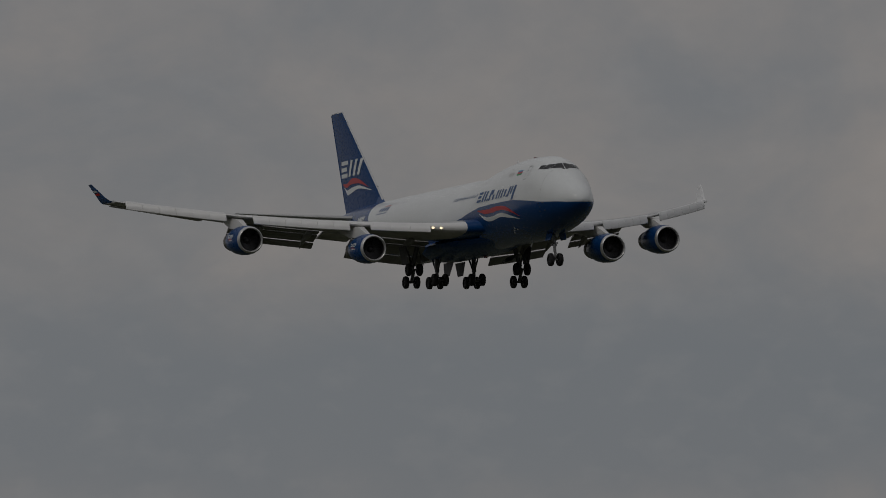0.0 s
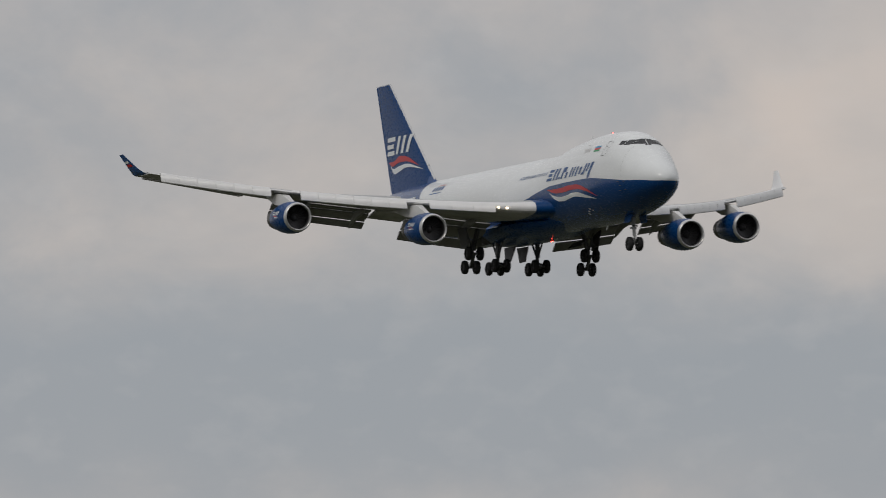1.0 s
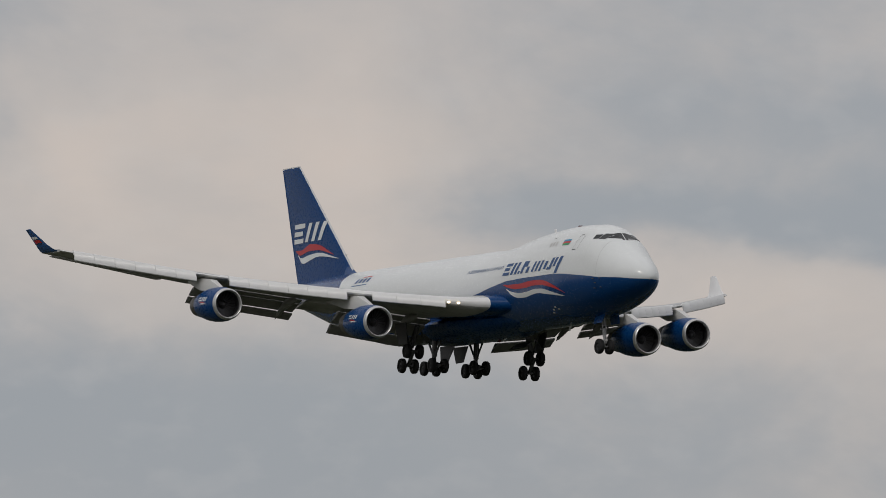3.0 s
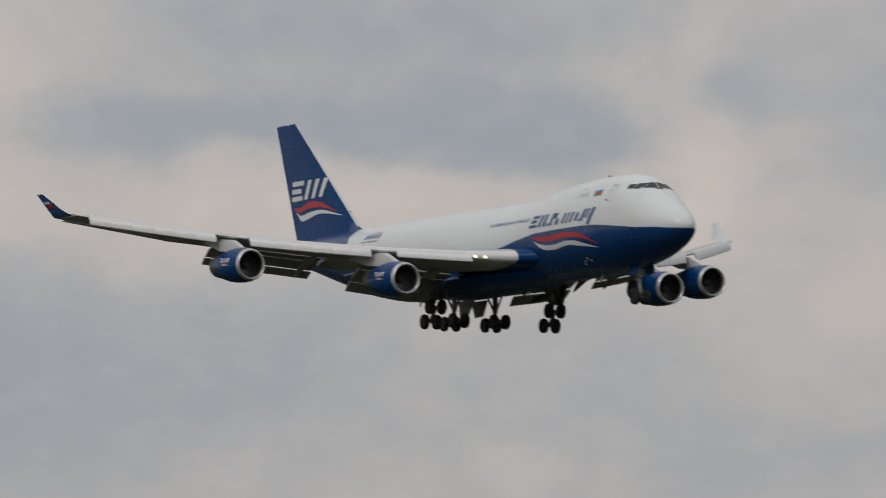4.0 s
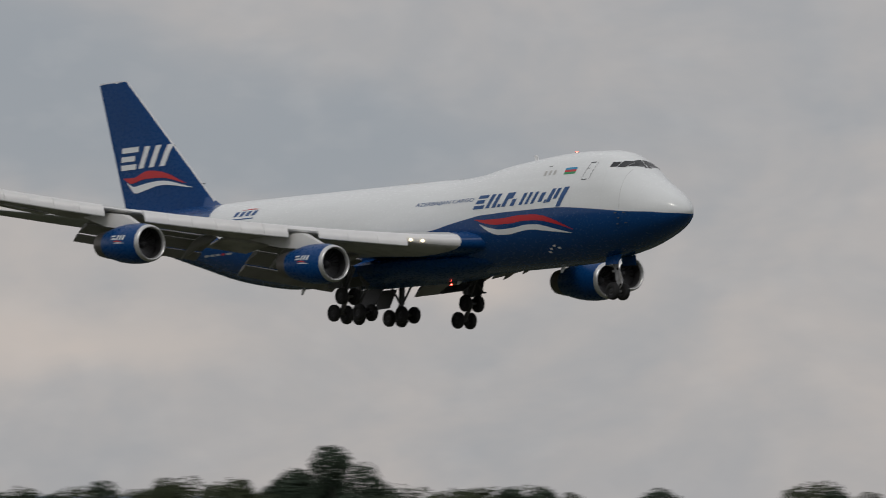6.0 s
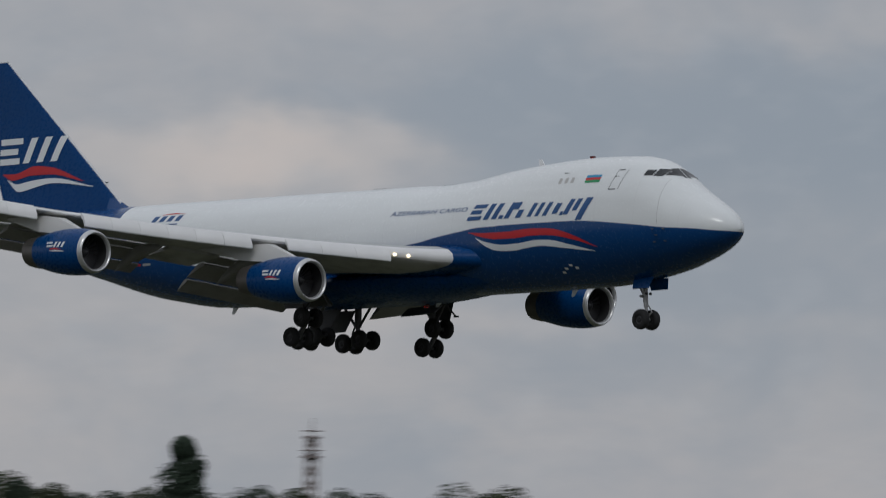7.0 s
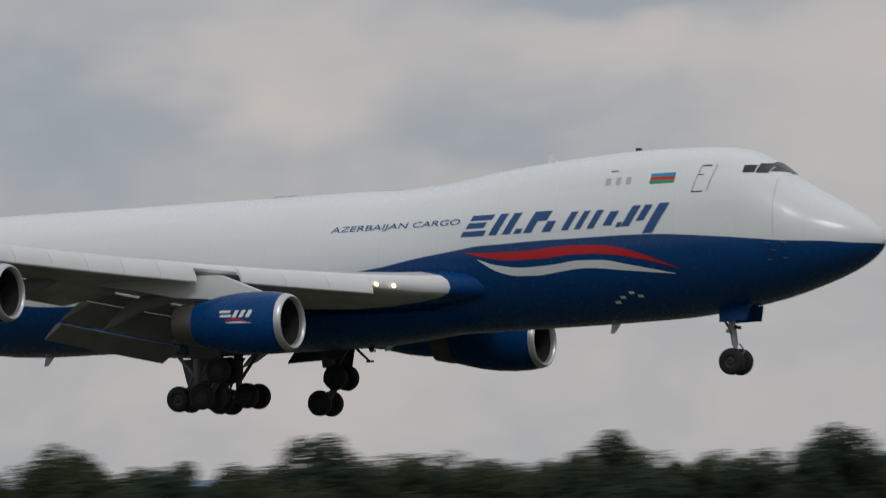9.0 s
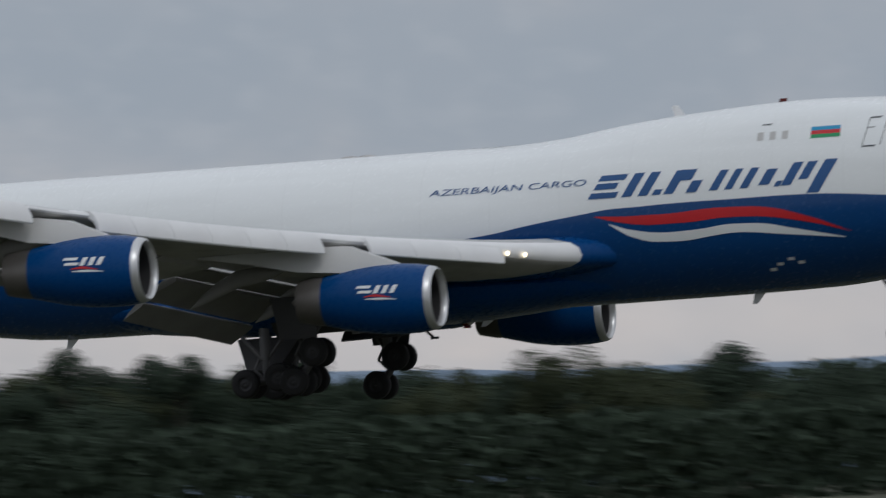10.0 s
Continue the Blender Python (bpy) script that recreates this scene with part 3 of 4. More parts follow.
def build_wing(parent, side):
    bm = bmesh.new()
    rings = []
    for y in (1.0, 3.3, 4.1, 5.0, 6.4, 8.5, 10.3, 12, 15, 18, 21, 24, 27, 30, 31.2):
        c = wing_chord(y)
        th = interp(((0, 0.125), (4.5, 0.122), (7, 0.105), (12, 0.09), (31.2, 0.075)), y) * c * 0.5
        flapped = y < 21
        rings.append([wing_point(side, y, f * (0.8 if flapped else 1.0), u * th * 1.05) for f, u in FOIL])
    loft(bm, rings)
    wing = part("wing", bm, [M_wing, M_belly, M_slat, M_blue], parent, "grey swept wing, flaps down")
    for p in wing.data.polygons:
        if abs(p.center.y) < 4.1:
            p.material_index = 3
        elif p.normal.x > 0.35 and p.normal.z > -0.75:
            p.material_index = 2
        elif p.normal.z < -0.3:
            p.material_index = 1
    # leading-edge flaps, hung forward and down, in separate panels
    for y0, y1, n, drop, fwd in ((6.95, 11.5, 3, 0.66, 0.40), (13.1, 20.5, 6, 0.80, 0.46), (22.6, 30.4, 6, 0.80, 0.46)):
        for k in range(n):
            bm = bmesh.new()
            a, b = y0 + (y1 - y0) * k / n + 0.008, y0 + (y1 - y0) * (k + 1) / n - 0.008
            rings = []
            for y in (a, (a + b) / 2, b):
                le = wing_point(side, y, 0.012, 0.16)
                pts = ((0.15, 0.06), (-0.15 * fwd, 0.03), (-0.55 * fwd, -0.18 * drop), (-0.95 * fwd, -0.65 * drop), (-1.0 * fwd, -0.98 * drop),
                       (-0.85 * fwd, -1.05 * drop), (-0.5 * fwd, -0.5 * drop), (0.1, -0.16))
                rings.append([le + Vector((-dx, 0, dz)) for dx, dz in pts])
            loft(bm, rings)
            part("leading_edge_flap", bm, M_slat, wing)
    # trailing flaps: three slotted leaves in each bay
    for y0, y1, full in ((3.7, 10.4, 1.15), (13.4, 20.6, 0.82)):
        for fore, aft, drop, tip_drop, thick in ((0.0, 0.9, 0.10, 0.40, 0.15), (0.85, 2.3, 0.45, 1.20, 0.22), (2.25, 3.1, 1.30, 1.95, 0.14)):
            bm = bmesh.new()
            rings = []
            for k in (0.0, 0.5, 1.0):
                y = y0 + (y1 - y0) * k
                te = wing_point(side, y, 0.80, 0.0)
                size = full * (1 - 0.06 * k)
                a = te + Vector((-fore * size, 0, -drop * size))
                b = te + Vector((-aft * size, 0, -tip_drop * size))
                nrm = Vector((-(b - a).z, 0, (b - a).x)).normalized()
                if nrm.z < 0:
                    nrm = -nrm
                pts = [(0.0, 0.0), (0.05, 0.45), (0.25, 0.62), (0.6, 0.4), (1.0, 0.02), (0.6, -0.12), (0.2, -0.3), (0.04, -0.28)]
                rings.append([a + (b - a) * u + nrm * v * thick * size * 1.6 for u, v in pts])
            loft(bm, rings)
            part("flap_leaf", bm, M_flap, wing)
    # flap track fairings, drooped aft
    for y, length, r in ((6.2, 4.6, 0.34), (9.6, 4.2, 0.30), (14.6, 4.4, 0.32), (18.6, 4.0, 0.30)):
        bm = bmesh.new()
        base = wing_point(side, y, 0.52, -0.45)
        prof = [(0.0, 0.02), (0.12, 0.55), (0.3, 0.9), (0.5, 1.0), (0.7, 0.9), (0.88, 0.55), (1.0, 0.04)]

        def bent(u, rr, a, base=base, length=length, r=r):
            dz = -0.08 * u * length - max(0, u - 0.45) ** 1.3 * length * 0.5
            return base + Vector((-u * length, rr * r * 0.7 * math.sin(a), rr * r * math.cos(a) * 1.25 + dz))

        lathe(bm, prof, 14, bent)
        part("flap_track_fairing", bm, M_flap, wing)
    # ailerons stand a little proud along the rear edge
    bm = bmesh.new()
    rings = []
    for y in (23.0, 30.6):
        a, b = wing_point(side, y, 0.86, -0.1), wing_point(side, y, 1.04, -0.12)
        rings.append([a + Vector((0, 0, 0.07)), b + Vector((0, 0, 0.02)), b - Vector((0, 0, 0.02)), a - Vector((0, 0, 0.09))])
    loft(bm, rings)
    part("aileron", bm, M_belly, wing)
    bm = bmesh.new()
    rings = []
    for y in (10.5, 13.2):
        a, b = wing_point(side, y, 0.74, -0.1), wing_point(side, y, 1.0, -0.55)
        rings.append([a + Vector((0, 0, 0.12)), b + Vector((0, 0, 0.02)), b - Vector((0, 0, 0.03)), a - Vector((0, 0, 0.12))])
    loft(bm, rings)
    part("aileron", bm, M_belly, wing)
    # winglet: pale inside, blue outside
    bm = bmesh.new()
    rings = []
    tip = wing_point(side, 31.2, 0.12, 0.0)
    for u, out, up, aft, chord in ((0, 0.0, 0.0, 0.0, 3.4), (0.2, 0.22, 0.18, 0.5, 2.9), (0.4, 0.42, 0.55, 1.3, 2.3), (1.0, 1.05, 1.98, 3.6, 1.0)):
        o = tip + Vector((-aft, side * out, up))
        rings.append([o + Vector((-f * chord, -side * v * 0.05, v * 0.02)) for f, v in ((0, 0), (0.15, 1), (0.5, 1.3), (1, 0), (0.5, -1.0), (0.15, -0.8))])
    loft(bm, rings)
    winglet = part("winglet", bm, [M_slat, M_navy], wing, "winglet, navy outside and pale inside")
    for p in winglet.data.polygons:
        if p.normal.y * side > 0.05 or p.normal.z < -0.6:
            p.material_index = 1
    # small wave marks on the outer face of the winglet
    for u0, u1, mat in ((0.50, 0.60, M_red), (0.64, 0.72, M_white)):
        bm = bmesh.new()
        rows = []
        for u in (u0, u1):
            k = (u - 0.4) / 0.6
            o = tip + Vector((-(1.3 + 2.3 * k), side * (0.42 + 0.63 * k + 0.085), 0.55 + 1.43 * k))
            rows.append([o + Vector((-f * (2.3 - 1.3 * k), 0, 0)) for f in (0.2, 0.5, 0.8)])
        loft(bm, rows, closed=False)
        part("winglet_mark", bm, mat, winglet)
    # landing lamps at the root, behind clear covers
    for y in (6.12, 6.72):
        bm = bmesh.new()
        c = wing_point(side, y, 0.0, -0.06) + Vector((0.07, 0, 0))
        bmesh.ops.create_uvsphere(bm, u_segments=14, v_segments=8, radius=0.12)
        bmesh.ops.scale(bm, vec=(0.5, 1.25, 0.8), verts=bm.verts[:])
        bmesh.ops.translate(bm, vec=c, verts=bm.verts[:])
        part("landing_lamp", bm, M_lamp, wing, "lit landing lamp")
    return wing


def build_root_fairing(parent):
    """Belly and wing root fairing, blue, swelling out of the lower hull."""
    bm = bmesh.new()
    rings = []
    for s in [14.5 + 1.15 * k for k in range(25)]:
        g = interp(((14.5, 0.0), (18.5, 0.06), (21, 0.25), (24, 0.7), (27, 1.0), (36, 1.0), (39, 0.6), (42.1, 0.0)), s)
        ring = []
        for k in range(24):
            a = 2 * math.pi * k / 24
            y = math.sin(a) * (1.9 + 1.6 * g)
            z = 2.75 + math.cos(a) * (0.45 + 0.25 * g) if math.cos(a) > 0 else 2.75 + math.cos(a) * (0.75 + 0.62 * g)
            ring.append(V(s, y, z))
        rings.append(ring)
    loft(bm, rings)
    part("belly_fairing", bm, M_blue, parent, "blue belly fairing")


def build_engine(parent, s0, y0, z0):
    def ax(s, r, a):
        return V(s0 + s, y0 + r * math.sin(a), z0 + r * math.cos(a) + 0.03 * s)

    bm = bmesh.new()
    lathe(bm, [(0.3, 1.31), (0.9, 1.40), (1.6, 1.43), (2.5, 1.40), (3.4, 1.30), (4.2, 1.14), (4.75, 1.02), (4.75, 0.97), (3.5, 1.2)], 48, ax)
    nac = part("engine_nacelle", bm, M_blue, parent, "glossy blue engine cowling")
    bm = bmesh.new()
    lathe(bm, [(0.3, 1.31), (0.15, 1.275), (0.04, 1.22), (0.0, 1.16), (0.04, 1.10), (0.14, 1.07), (0.28, 1.06)], 48, ax)
    part("intake_lip", bm, M_lip, nac, "polished bare-metal intake lip")
    bm = bmesh.new()
    lathe(bm, [(0.28, 1.06), (1.25, 1.17)], 40, ax)
    part("intake_duct", bm, M_fan, nac)
    # near-black disc paints in the shade of the depth behind the blades
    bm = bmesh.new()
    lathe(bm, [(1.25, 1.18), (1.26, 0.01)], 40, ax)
    part("fan_shade_disc", bm, M_dark, nac)
    for k in range(22):
        a = 2 * math.pi * k / 22
        bm = bmesh.new()
        q = [ax(1.2, 0.34, a), ax(1.05, 1.13, a + 0.05), ax(1.2, 1.13, a + 0.27), ax(1.24, 0.34, a + 0.2)]
        bm.faces.new([bm.verts.new(p) for p in q])
        part("fan_blade", bm, M_fan, nac)
    bm = bmesh.new()
    lathe(bm, [(0.75, 0.02), (0.85, 0.16), (1.0, 0.28), (1.2, 0.36)], 20, ax)
    part("spinner", bm, M_fan, nac)
    bm = bmesh.new()
    lathe(bm, [(4.6, 1.0), (5.1, 0.99), (5.85, 0.86), (5.85, 0.80), (5.0, 0.5)], 36, ax)
    part("exhaust_nozzle", bm, M_nozzle, nac, "heat-stained bare steel nozzle")
    bm = bmesh.new()
    lathe(bm, [(5.0, 0.5), (5.8, 0.4), (6.25, 0.03)], 24, ax)
    part("exhaust_plug", bm, M_nozzle, nac)

    # operator's mark on the outer side, as bars
    def on_cowl(s, z, lift):
        r = interp(((0.42, 1.335), (0.9, 1.40), (1.6, 1.43), (2.5, 1.40), (3.4, 1.30), (4.2, 1.14)), s) + lift
        a = math.asin(max(-1, min(1, z / r)))
        return V(s0 + s, y0 - r * math.cos(a), z0 + z + 0.03 * s)

    if y0 < 0:
        bm = bmesh.new()
        for b in ((3.1, 2.5, 0.42, 0.53), (3.05, 2.45, 0.22, 0.33), (2.38, 2.18, 0.20, 0.53), (2.03, 1.83, 0.20, 0.53), (1.68, 1.48, 0.20, 0.53)):
            slant_bar(bm, *b, slant=0.5, lift=0.01, place=on_cowl)
        side_strip(bm, ((2.7, 0.0), (2.1, 0.03), (1.35, -0.04)), ((2.7, -0.03), (2.1, -0.06), (1.35, -0.06)), 8, 1, 0.01, on_cowl)
        part("cowl_mark", bm, M_white, nac)
        bm = bmesh.new()
        side_strip(bm, ((2.75, 0.09), (2.3, 0.17), (1.6, 0.05)), ((2.75, 0.06), (2.3, 0.07), (1.6, 0.03)), 8, 1, 0.011, on_cowl)
        part("cowl_mark_wave", bm, M_red, nac)
    # strut up to the wing
    side = 1 if y0 > 0 else -1
    bm = bmesh.new()
    y = abs(y0)
    rings = []
    for u in (0.0, 0.25, 0.5, 0.75, 1.0):
        s = s0 + 1.5 + u * (wing_le(y) + 0.62 * wing_chord(y) - s0 - 1.5)
        fw = (s - wing_le(y)) / wing_chord(y)
        top = wing_point(side, y, max(0.03, min(fw, 0.7)), -0.16).z
        if fw < 0:
            k = (s - s0 - 1.5) / max(wing_le(y) - s0 - 1.5, 0.1)
            top = (z0 + 1.45) * (1 - k) + (wing_z(y) - 0.12) * k
        low = z0 + 1.2 if u < 0.4 else z0 + 1.2 + (u - 0.4) / 0.6 * (wing_z(y) - z0 - 1.5)
        low = min(low, top - 0.05)
        w = 0.05 + 0.42 * math.sin(math.pi * min(1, 0.15 + u * 0.9))
        rings.append([V(s, y0 - w, low), V(s, y0 - w, (low + top) / 2), V(s, y0 - w * 0.7, top), V(s, y0 + w * 0.7, top), V(s, y0 + w, (low + top) / 2), V(s, y0 + w, low)])
    loft(bm, rings)
    part("pylon", bm, M_pylon, nac, "pale grey engine pylon")


# ---- tail ----
def fin_half(s, z):
    f0, f1 = fin_edges(z)
    u = max(0.0, min(1.0, (s - f0) / (f1 - f0)))
    return (0.06 + 0.42 * (1 - (z - 8) / 13)) * math.sqrt(max(0, u)) * (1 - u) * 1.9 + 0.02


def fin_edges(z):
    u = (z - 8.0) / (18.7 - 8.0)
    return 53.9 + u * 12.55, 66.1 + u * 3.95


def build_fin(parent):
    bm = bmesh.new()
    rings = []
    for z in (7.2, 8.0, 9.5, 11, 12.5, 14, 15.5, 17, 18.2, 18.66):
        a, b = fin_edges(z)
        us = [0.0, 0.01, 0.035, 0.09, 0.2, 0.35, 0.5, 0.7, 0.85, 1.0]
        right = [V(a + u * (b - a), -fin_half(a + u * (b - a), z), z) for u in us]
        left = [V(a + u * (b - a), fin_half(a + u * (b - a), z), z) for u in us[-1:0:-1]]
        rings.append(right + left)
    loft(bm, rings)
    fin = part("tail_fin", bm, M_blue, parent, "tall deep blue tail fin")
    bm = bmesh.new()
    rings = []
    for z in (8.9, 11, 14, 17, 18.68):
        a, b = fin_edges(z)
        rings.append([V(a - 0.04, 0, z), V(a + 0.09, -fin_half(a + 0.09, z) - 0.02, z), V(a + 0.09, fin_half(a + 0.09, z) + 0.02, z)])
    loft(bm, rings)
    part("fin_leading_edge", bm, M_lip, fin, "bare metal leading edge")
    bm = bmesh.new()
    rings = []
    for z in (9.2, 13, 18.6):
        a, b = fin_edges(z)
        rings.append([V(b - 0.12, -0.06, z), V(b + 0.03, -0.015, z), V(b + 0.03, 0.015, z), V(b - 0.12, 0.06, z)])
    loft(bm, rings)
    part("rudder_trailing_edge", bm, M_blue, fin)
    bm = bmesh.new()
    a, b = fin_edges(18.7)
    rings = [[V(a + 0.1 + u * (b - a), y * fin_half(a + u * (b - a), 18.6), z) for y, z in ((-1.05, 18.6), (-1.05, 18.74), (1.05, 18.74), (1.05, 18.6))] for u in (0.0, 0.3, 0.97)]
    loft(bm, rings)
    part("fin_cap", bm, M_slat, fin)

    def on_fin(s, z, lift):
        return V(s, -fin_half(s, z) - 0.02 - lift, z)

    for b in ((67.05, 64.95, 11.93, 12.33), (67.0, 65.1, 12.56, 12.96), (66.9, 64.6, 13.22, 13.62)):
        bm = bmesh.new()
        slant_bar(bm, *b, slant=0.1, place=on_fin)
        part("tail_mark_bar", bm, M_white, fin)
    for s_a in (64.6, 63.2, 61.8):
        bm = bmesh.new()
        slant_bar(bm, s_a, s_a - 0.66, 11.95, 13.58, 0.55, place=on_fin)
        part("tail_mark_bar", bm, M_white, fin)
    bm = bmesh.new()
    side_strip(bm, ((66.7, 11.35), (65.4, 11.3), (63.3, 11.72), (61.6, 11.55), (58.4, 10.5)), ((66.7, 11.3), (65.6, 10.88), (63.6, 11.12), (61.8, 11.1), (58.4, 10.48)), 26, 2, 0.012, on_fin)
    part("tail_red_wave", bm, M_red, fin)
    bm = bmesh.new()
    side_strip(bm, ((66.2, 10.98), (65.2, 10.62), (63.6, 10.78), (61.8, 10.86), (57.5, 10.14)), ((66.2, 10.93), (65.0, 10.1), (63.4, 10.3), (61.6, 10.52), (57.5, 10.1)), 26, 2, 0.012, on_fin)
    part("tail_white_wave", bm, M_white, fin)
    # dorsal root fillet
    bm = bmesh.new()
    rings = []
    for u in (0.0, 0.3, 0.65, 1.0):
        s = 53.3 + u * 2.7
        h = 8.45 + u * u * 1.35
        rings.append([V(s, -0.5, 8.3), V(s, -0.3 * u - 0.05, 8.5 + 0.4 * u), V(s, 0, h), V(s, 0.3 * u + 0.05, 8.5 + 0.4 * u), V(s, 0.5, 8.3)])
    loft(bm, rings)
    part("fin_fillet", bm, M_hull, fin)
    for side in (-1, 1):
        bm = bmesh.new()
        rings = []
        for y, s, c, z in ((0.6, 57.6, 9.0, 7.2), (5, 62.0, 6.1, 7.7), (11.0, 67.6, 2.6, 8.45)):
            rings.append([V(s + f * c, side * y, z + u * 0.045 * c) for f, u in FOIL])
        loft(bm, rings)
        part("tailplane", bm, M_wing, parent, "grey tailplane")


# ---- landing gear ----
def wheel_meshes(r=0.61, w=0.42):
    bm = bmesh.new()
    prof = [(-w / 2, r * 0.52), (-w / 2, r * 0.82), (-w * 0.4, r * 0.95), (-w * 0.2, r), (w * 0.2, r), (w * 0.4, r * 0.95), (w / 2, r * 0.82), (w / 2, r * 0.52)]
    lathe(bm, prof, 28, lambda s, rr, a: Vector((rr * math.cos(a), s, rr * math.sin(a))))
    t = bpy.data.meshes.new("tyre")
    bmesh.ops.recalc_face_normals(bm, faces=bm.faces[:])
    bm.to_mesh(t)
    bm.free()
    t.materials.append(M_tyre)
    bm = bmesh.new()
    prof = [(-w * 0.3, 0.02), (-w * 0.42, r * 0.16), (-w * 0.3, r * 0.24), (-w * 0.34, r * 0.46), (-w * 0.44, r * 0.54), (w * 0.44, r * 0.54), (w * 0.34, r * 0.46), (w * 0.3, r * 0.24), (w * 0.42, r * 0.16), (w * 0.3, 0.02)]
    lathe(bm, prof, 24, lambda s, rr, a: Vector((rr * math.cos(a), s, rr * math.sin(a))))
    m = bpy.data.meshes.new("rim")
    bmesh.ops.recalc_face_normals(bm, faces=bm.faces[:])
    bm.to_mesh(m)
    bm.free()
    m.materials.append(M_rim)
    for me in (t, m):
        for p in me.polygons:
            p.use_smooth = True
    return t, m


TYRE, RIM = wheel_meshes()


def add_wheel(gear, s, y, z):
    w = new("wheel", TYRE)
    w.parent, w.matrix_basis = gear, Matrix.Translation(V(s, y, z))
    h = new("rim", RIM)
    h.parent = w


def build_main_gear(parent, s, y, z, tilt, foot_s, top_z, side_lean=0.0):
    """A four-wheel truck; tilt lowers the rear axle (degrees)."""
    bm = bmesh.new()
    rod(bm, V(s + side_lean * 0.2, y - side_lean, top_z), V(s, y, z + 0.9), 0.23, 0.22)
    rod(bm, V(s, y, z + 1.0), V(s, y, z), 0.15)
    rod(bm, V(s + 1.3, y, top_z - 0.2), V(s + 0.1, y, z + 0.85), 0.09)
    rod(bm, V(s - 1.2, y, top_z - 0.2), V(s - 0.1, y, z + 0.9), 0.08)
    rod(bm, V(s + 0.25, y, z + 1.0), V(s + 0.5, y, z + 0.5), 0.06)
    rod(bm, V(s + 0.5, y, z + 0.5), V(s + 0.12, y, z + 0.1), 0.06)
    gear = part("main_landing_gear", bm, M_steel, parent, "grey steel landing gear leg")
    c, sn = math.cos(radians(tilt)), math.sin(radians(tilt))
    bm = bmesh.new()
    ends = [(s - 0.74 * c, z + 0.74 * sn), (s + 0.74 * c, z - 0.74 * sn)]
    rod(bm, V(ends[0][0], y, ends[0][1]), V(ends[1][0], y, ends[1][1]), 0.16)
    for es, ez in ends:
        rod(bm, V(es, y - 0.56, ez), V(es, y + 0.56, ez), 0.1)
    part("truck_beam", bm, M_steel, gear)
    for es, ez in ends:
        for dy in (-0.56, 0.56):
            add_wheel(gear, es, y + dy, ez)
    return gear


def plate(bm, pts, thick):
    """A rigid panel with thickness from its corner points."""
    a = [Vector(p) for p in pts]
    n = (a[1] - a[0]).cross(a[2] - a[0]).normalized() * thick / 2
    loft(bm, [[p - n for p in a], [p + n for p in a]])


def build_gear(parent):
    for side in (-1, 1):
        build_main_gear(parent, 31.68, side * 5.58, -0.2, 53, 32, 2.6, side * 0.5)
        build_main_gear(parent, 34.75, side * 1.92, -0.55, 8, 35, 1.9)
        # wing gear door, hung outboard and folded flat
        bm = bmesh.new()
        plate(bm, [V(30.4, side * 4.3, 1.25), V(33.4, side * 4.3, 1.15), V(33.4, side * 5.0, 1.7), V(30.4, side * 5.0, 1.8)], 0.07)
        part("wing_gear_door", bm, M_door, parent)
        bm = bmesh.new()
        plate(bm, [V(31.0, side * 6.25, 0.95), V(32.6, side * 6.25, 0.95), V(32.9, side * 6.5, 2.7), V(30.8, side * 6.5, 2.7)], 0.06)
        part("leg_door", bm, M_door, parent)
        bm = bmesh.new()
        plate(bm, [V(33.6, side * 0.6, 1.3), V(36.4, side * 0.6, 1.3), V(36.0, side * 0.7, -0.05), V(34.6, side * 0.7, 0.0)], 0.06)
        part("body_gear_door", bm, M_door, parent)
        # small forward strut with a paddle ahead of the wing gear
        bm = bmesh.new()
        rod(bm, V(30.6, side * 5.2, 2.1), V(29.6, side * 5.4, 1.1), 0.06)
        box(bm, V(29.55, side * 5.4, 1.08), (0.35, 0.12, 0.1))
        part("door_actuator", bm, M_steel, parent)
    bm = bmesh.new()
    rod(bm, V(7.9, 0, 2.4), V(7.68, 0, 0.55), 0.17, 0.15)
    rod(bm, V(7.68, 0, 0.6), V(7.66, 0, -0.2), 0.1)
    rod(bm, V(8.5, 0, 2.2), V(7.8, 0, 1.1), 0.06)
    rod(bm, V(7.9, -0.28, 1.2), V(7.9, 0.28, 1.2), 0.09)
    rod(bm, V(7.66, -0.42, -0.2), V(7.66, 0.42, -0.2), 0.08)
    rod(bm, V(7.45, 0, 0.6), V(7.2, 0, 0.25), 0.04)
    rod(bm, V(7.2, 0, 0.25), V(7.58, 0, -0.1), 0.04)
    gear = part("nose_landing_gear", bm, M_strut, parent, "twin-wheel nose gear leg")
    for dy in (-0.45, 0.45):
        add_wheel(gear, 7.66, dy, -0.2)
    for dy in (-0.16, 0.16):
        bm = bmesh.new()
        lathe(bm, [(0.0, 0.02), (0.02, 0.09), (0.12, 0.07), (0.14, 0.02)], 12, lambda q, r, a, dy=dy: V(7.45 + q, dy + r * math.sin(a), 1.35 + r * math.cos(a)))
        part("taxi_lamp", bm, M_rim, gear)
    for side in (-1, 1):
        bm = bmesh.new()
        plate(bm, [V(6.5, side * 0.62, 2.3), V(8.1, side * 0.62, 2.2), V(8.05, side * 0.8, 1.6), V(6.7, side * 0.8, 1.62)], 0.06)
        part("nose_gear_door", bm, M_blue, parent)


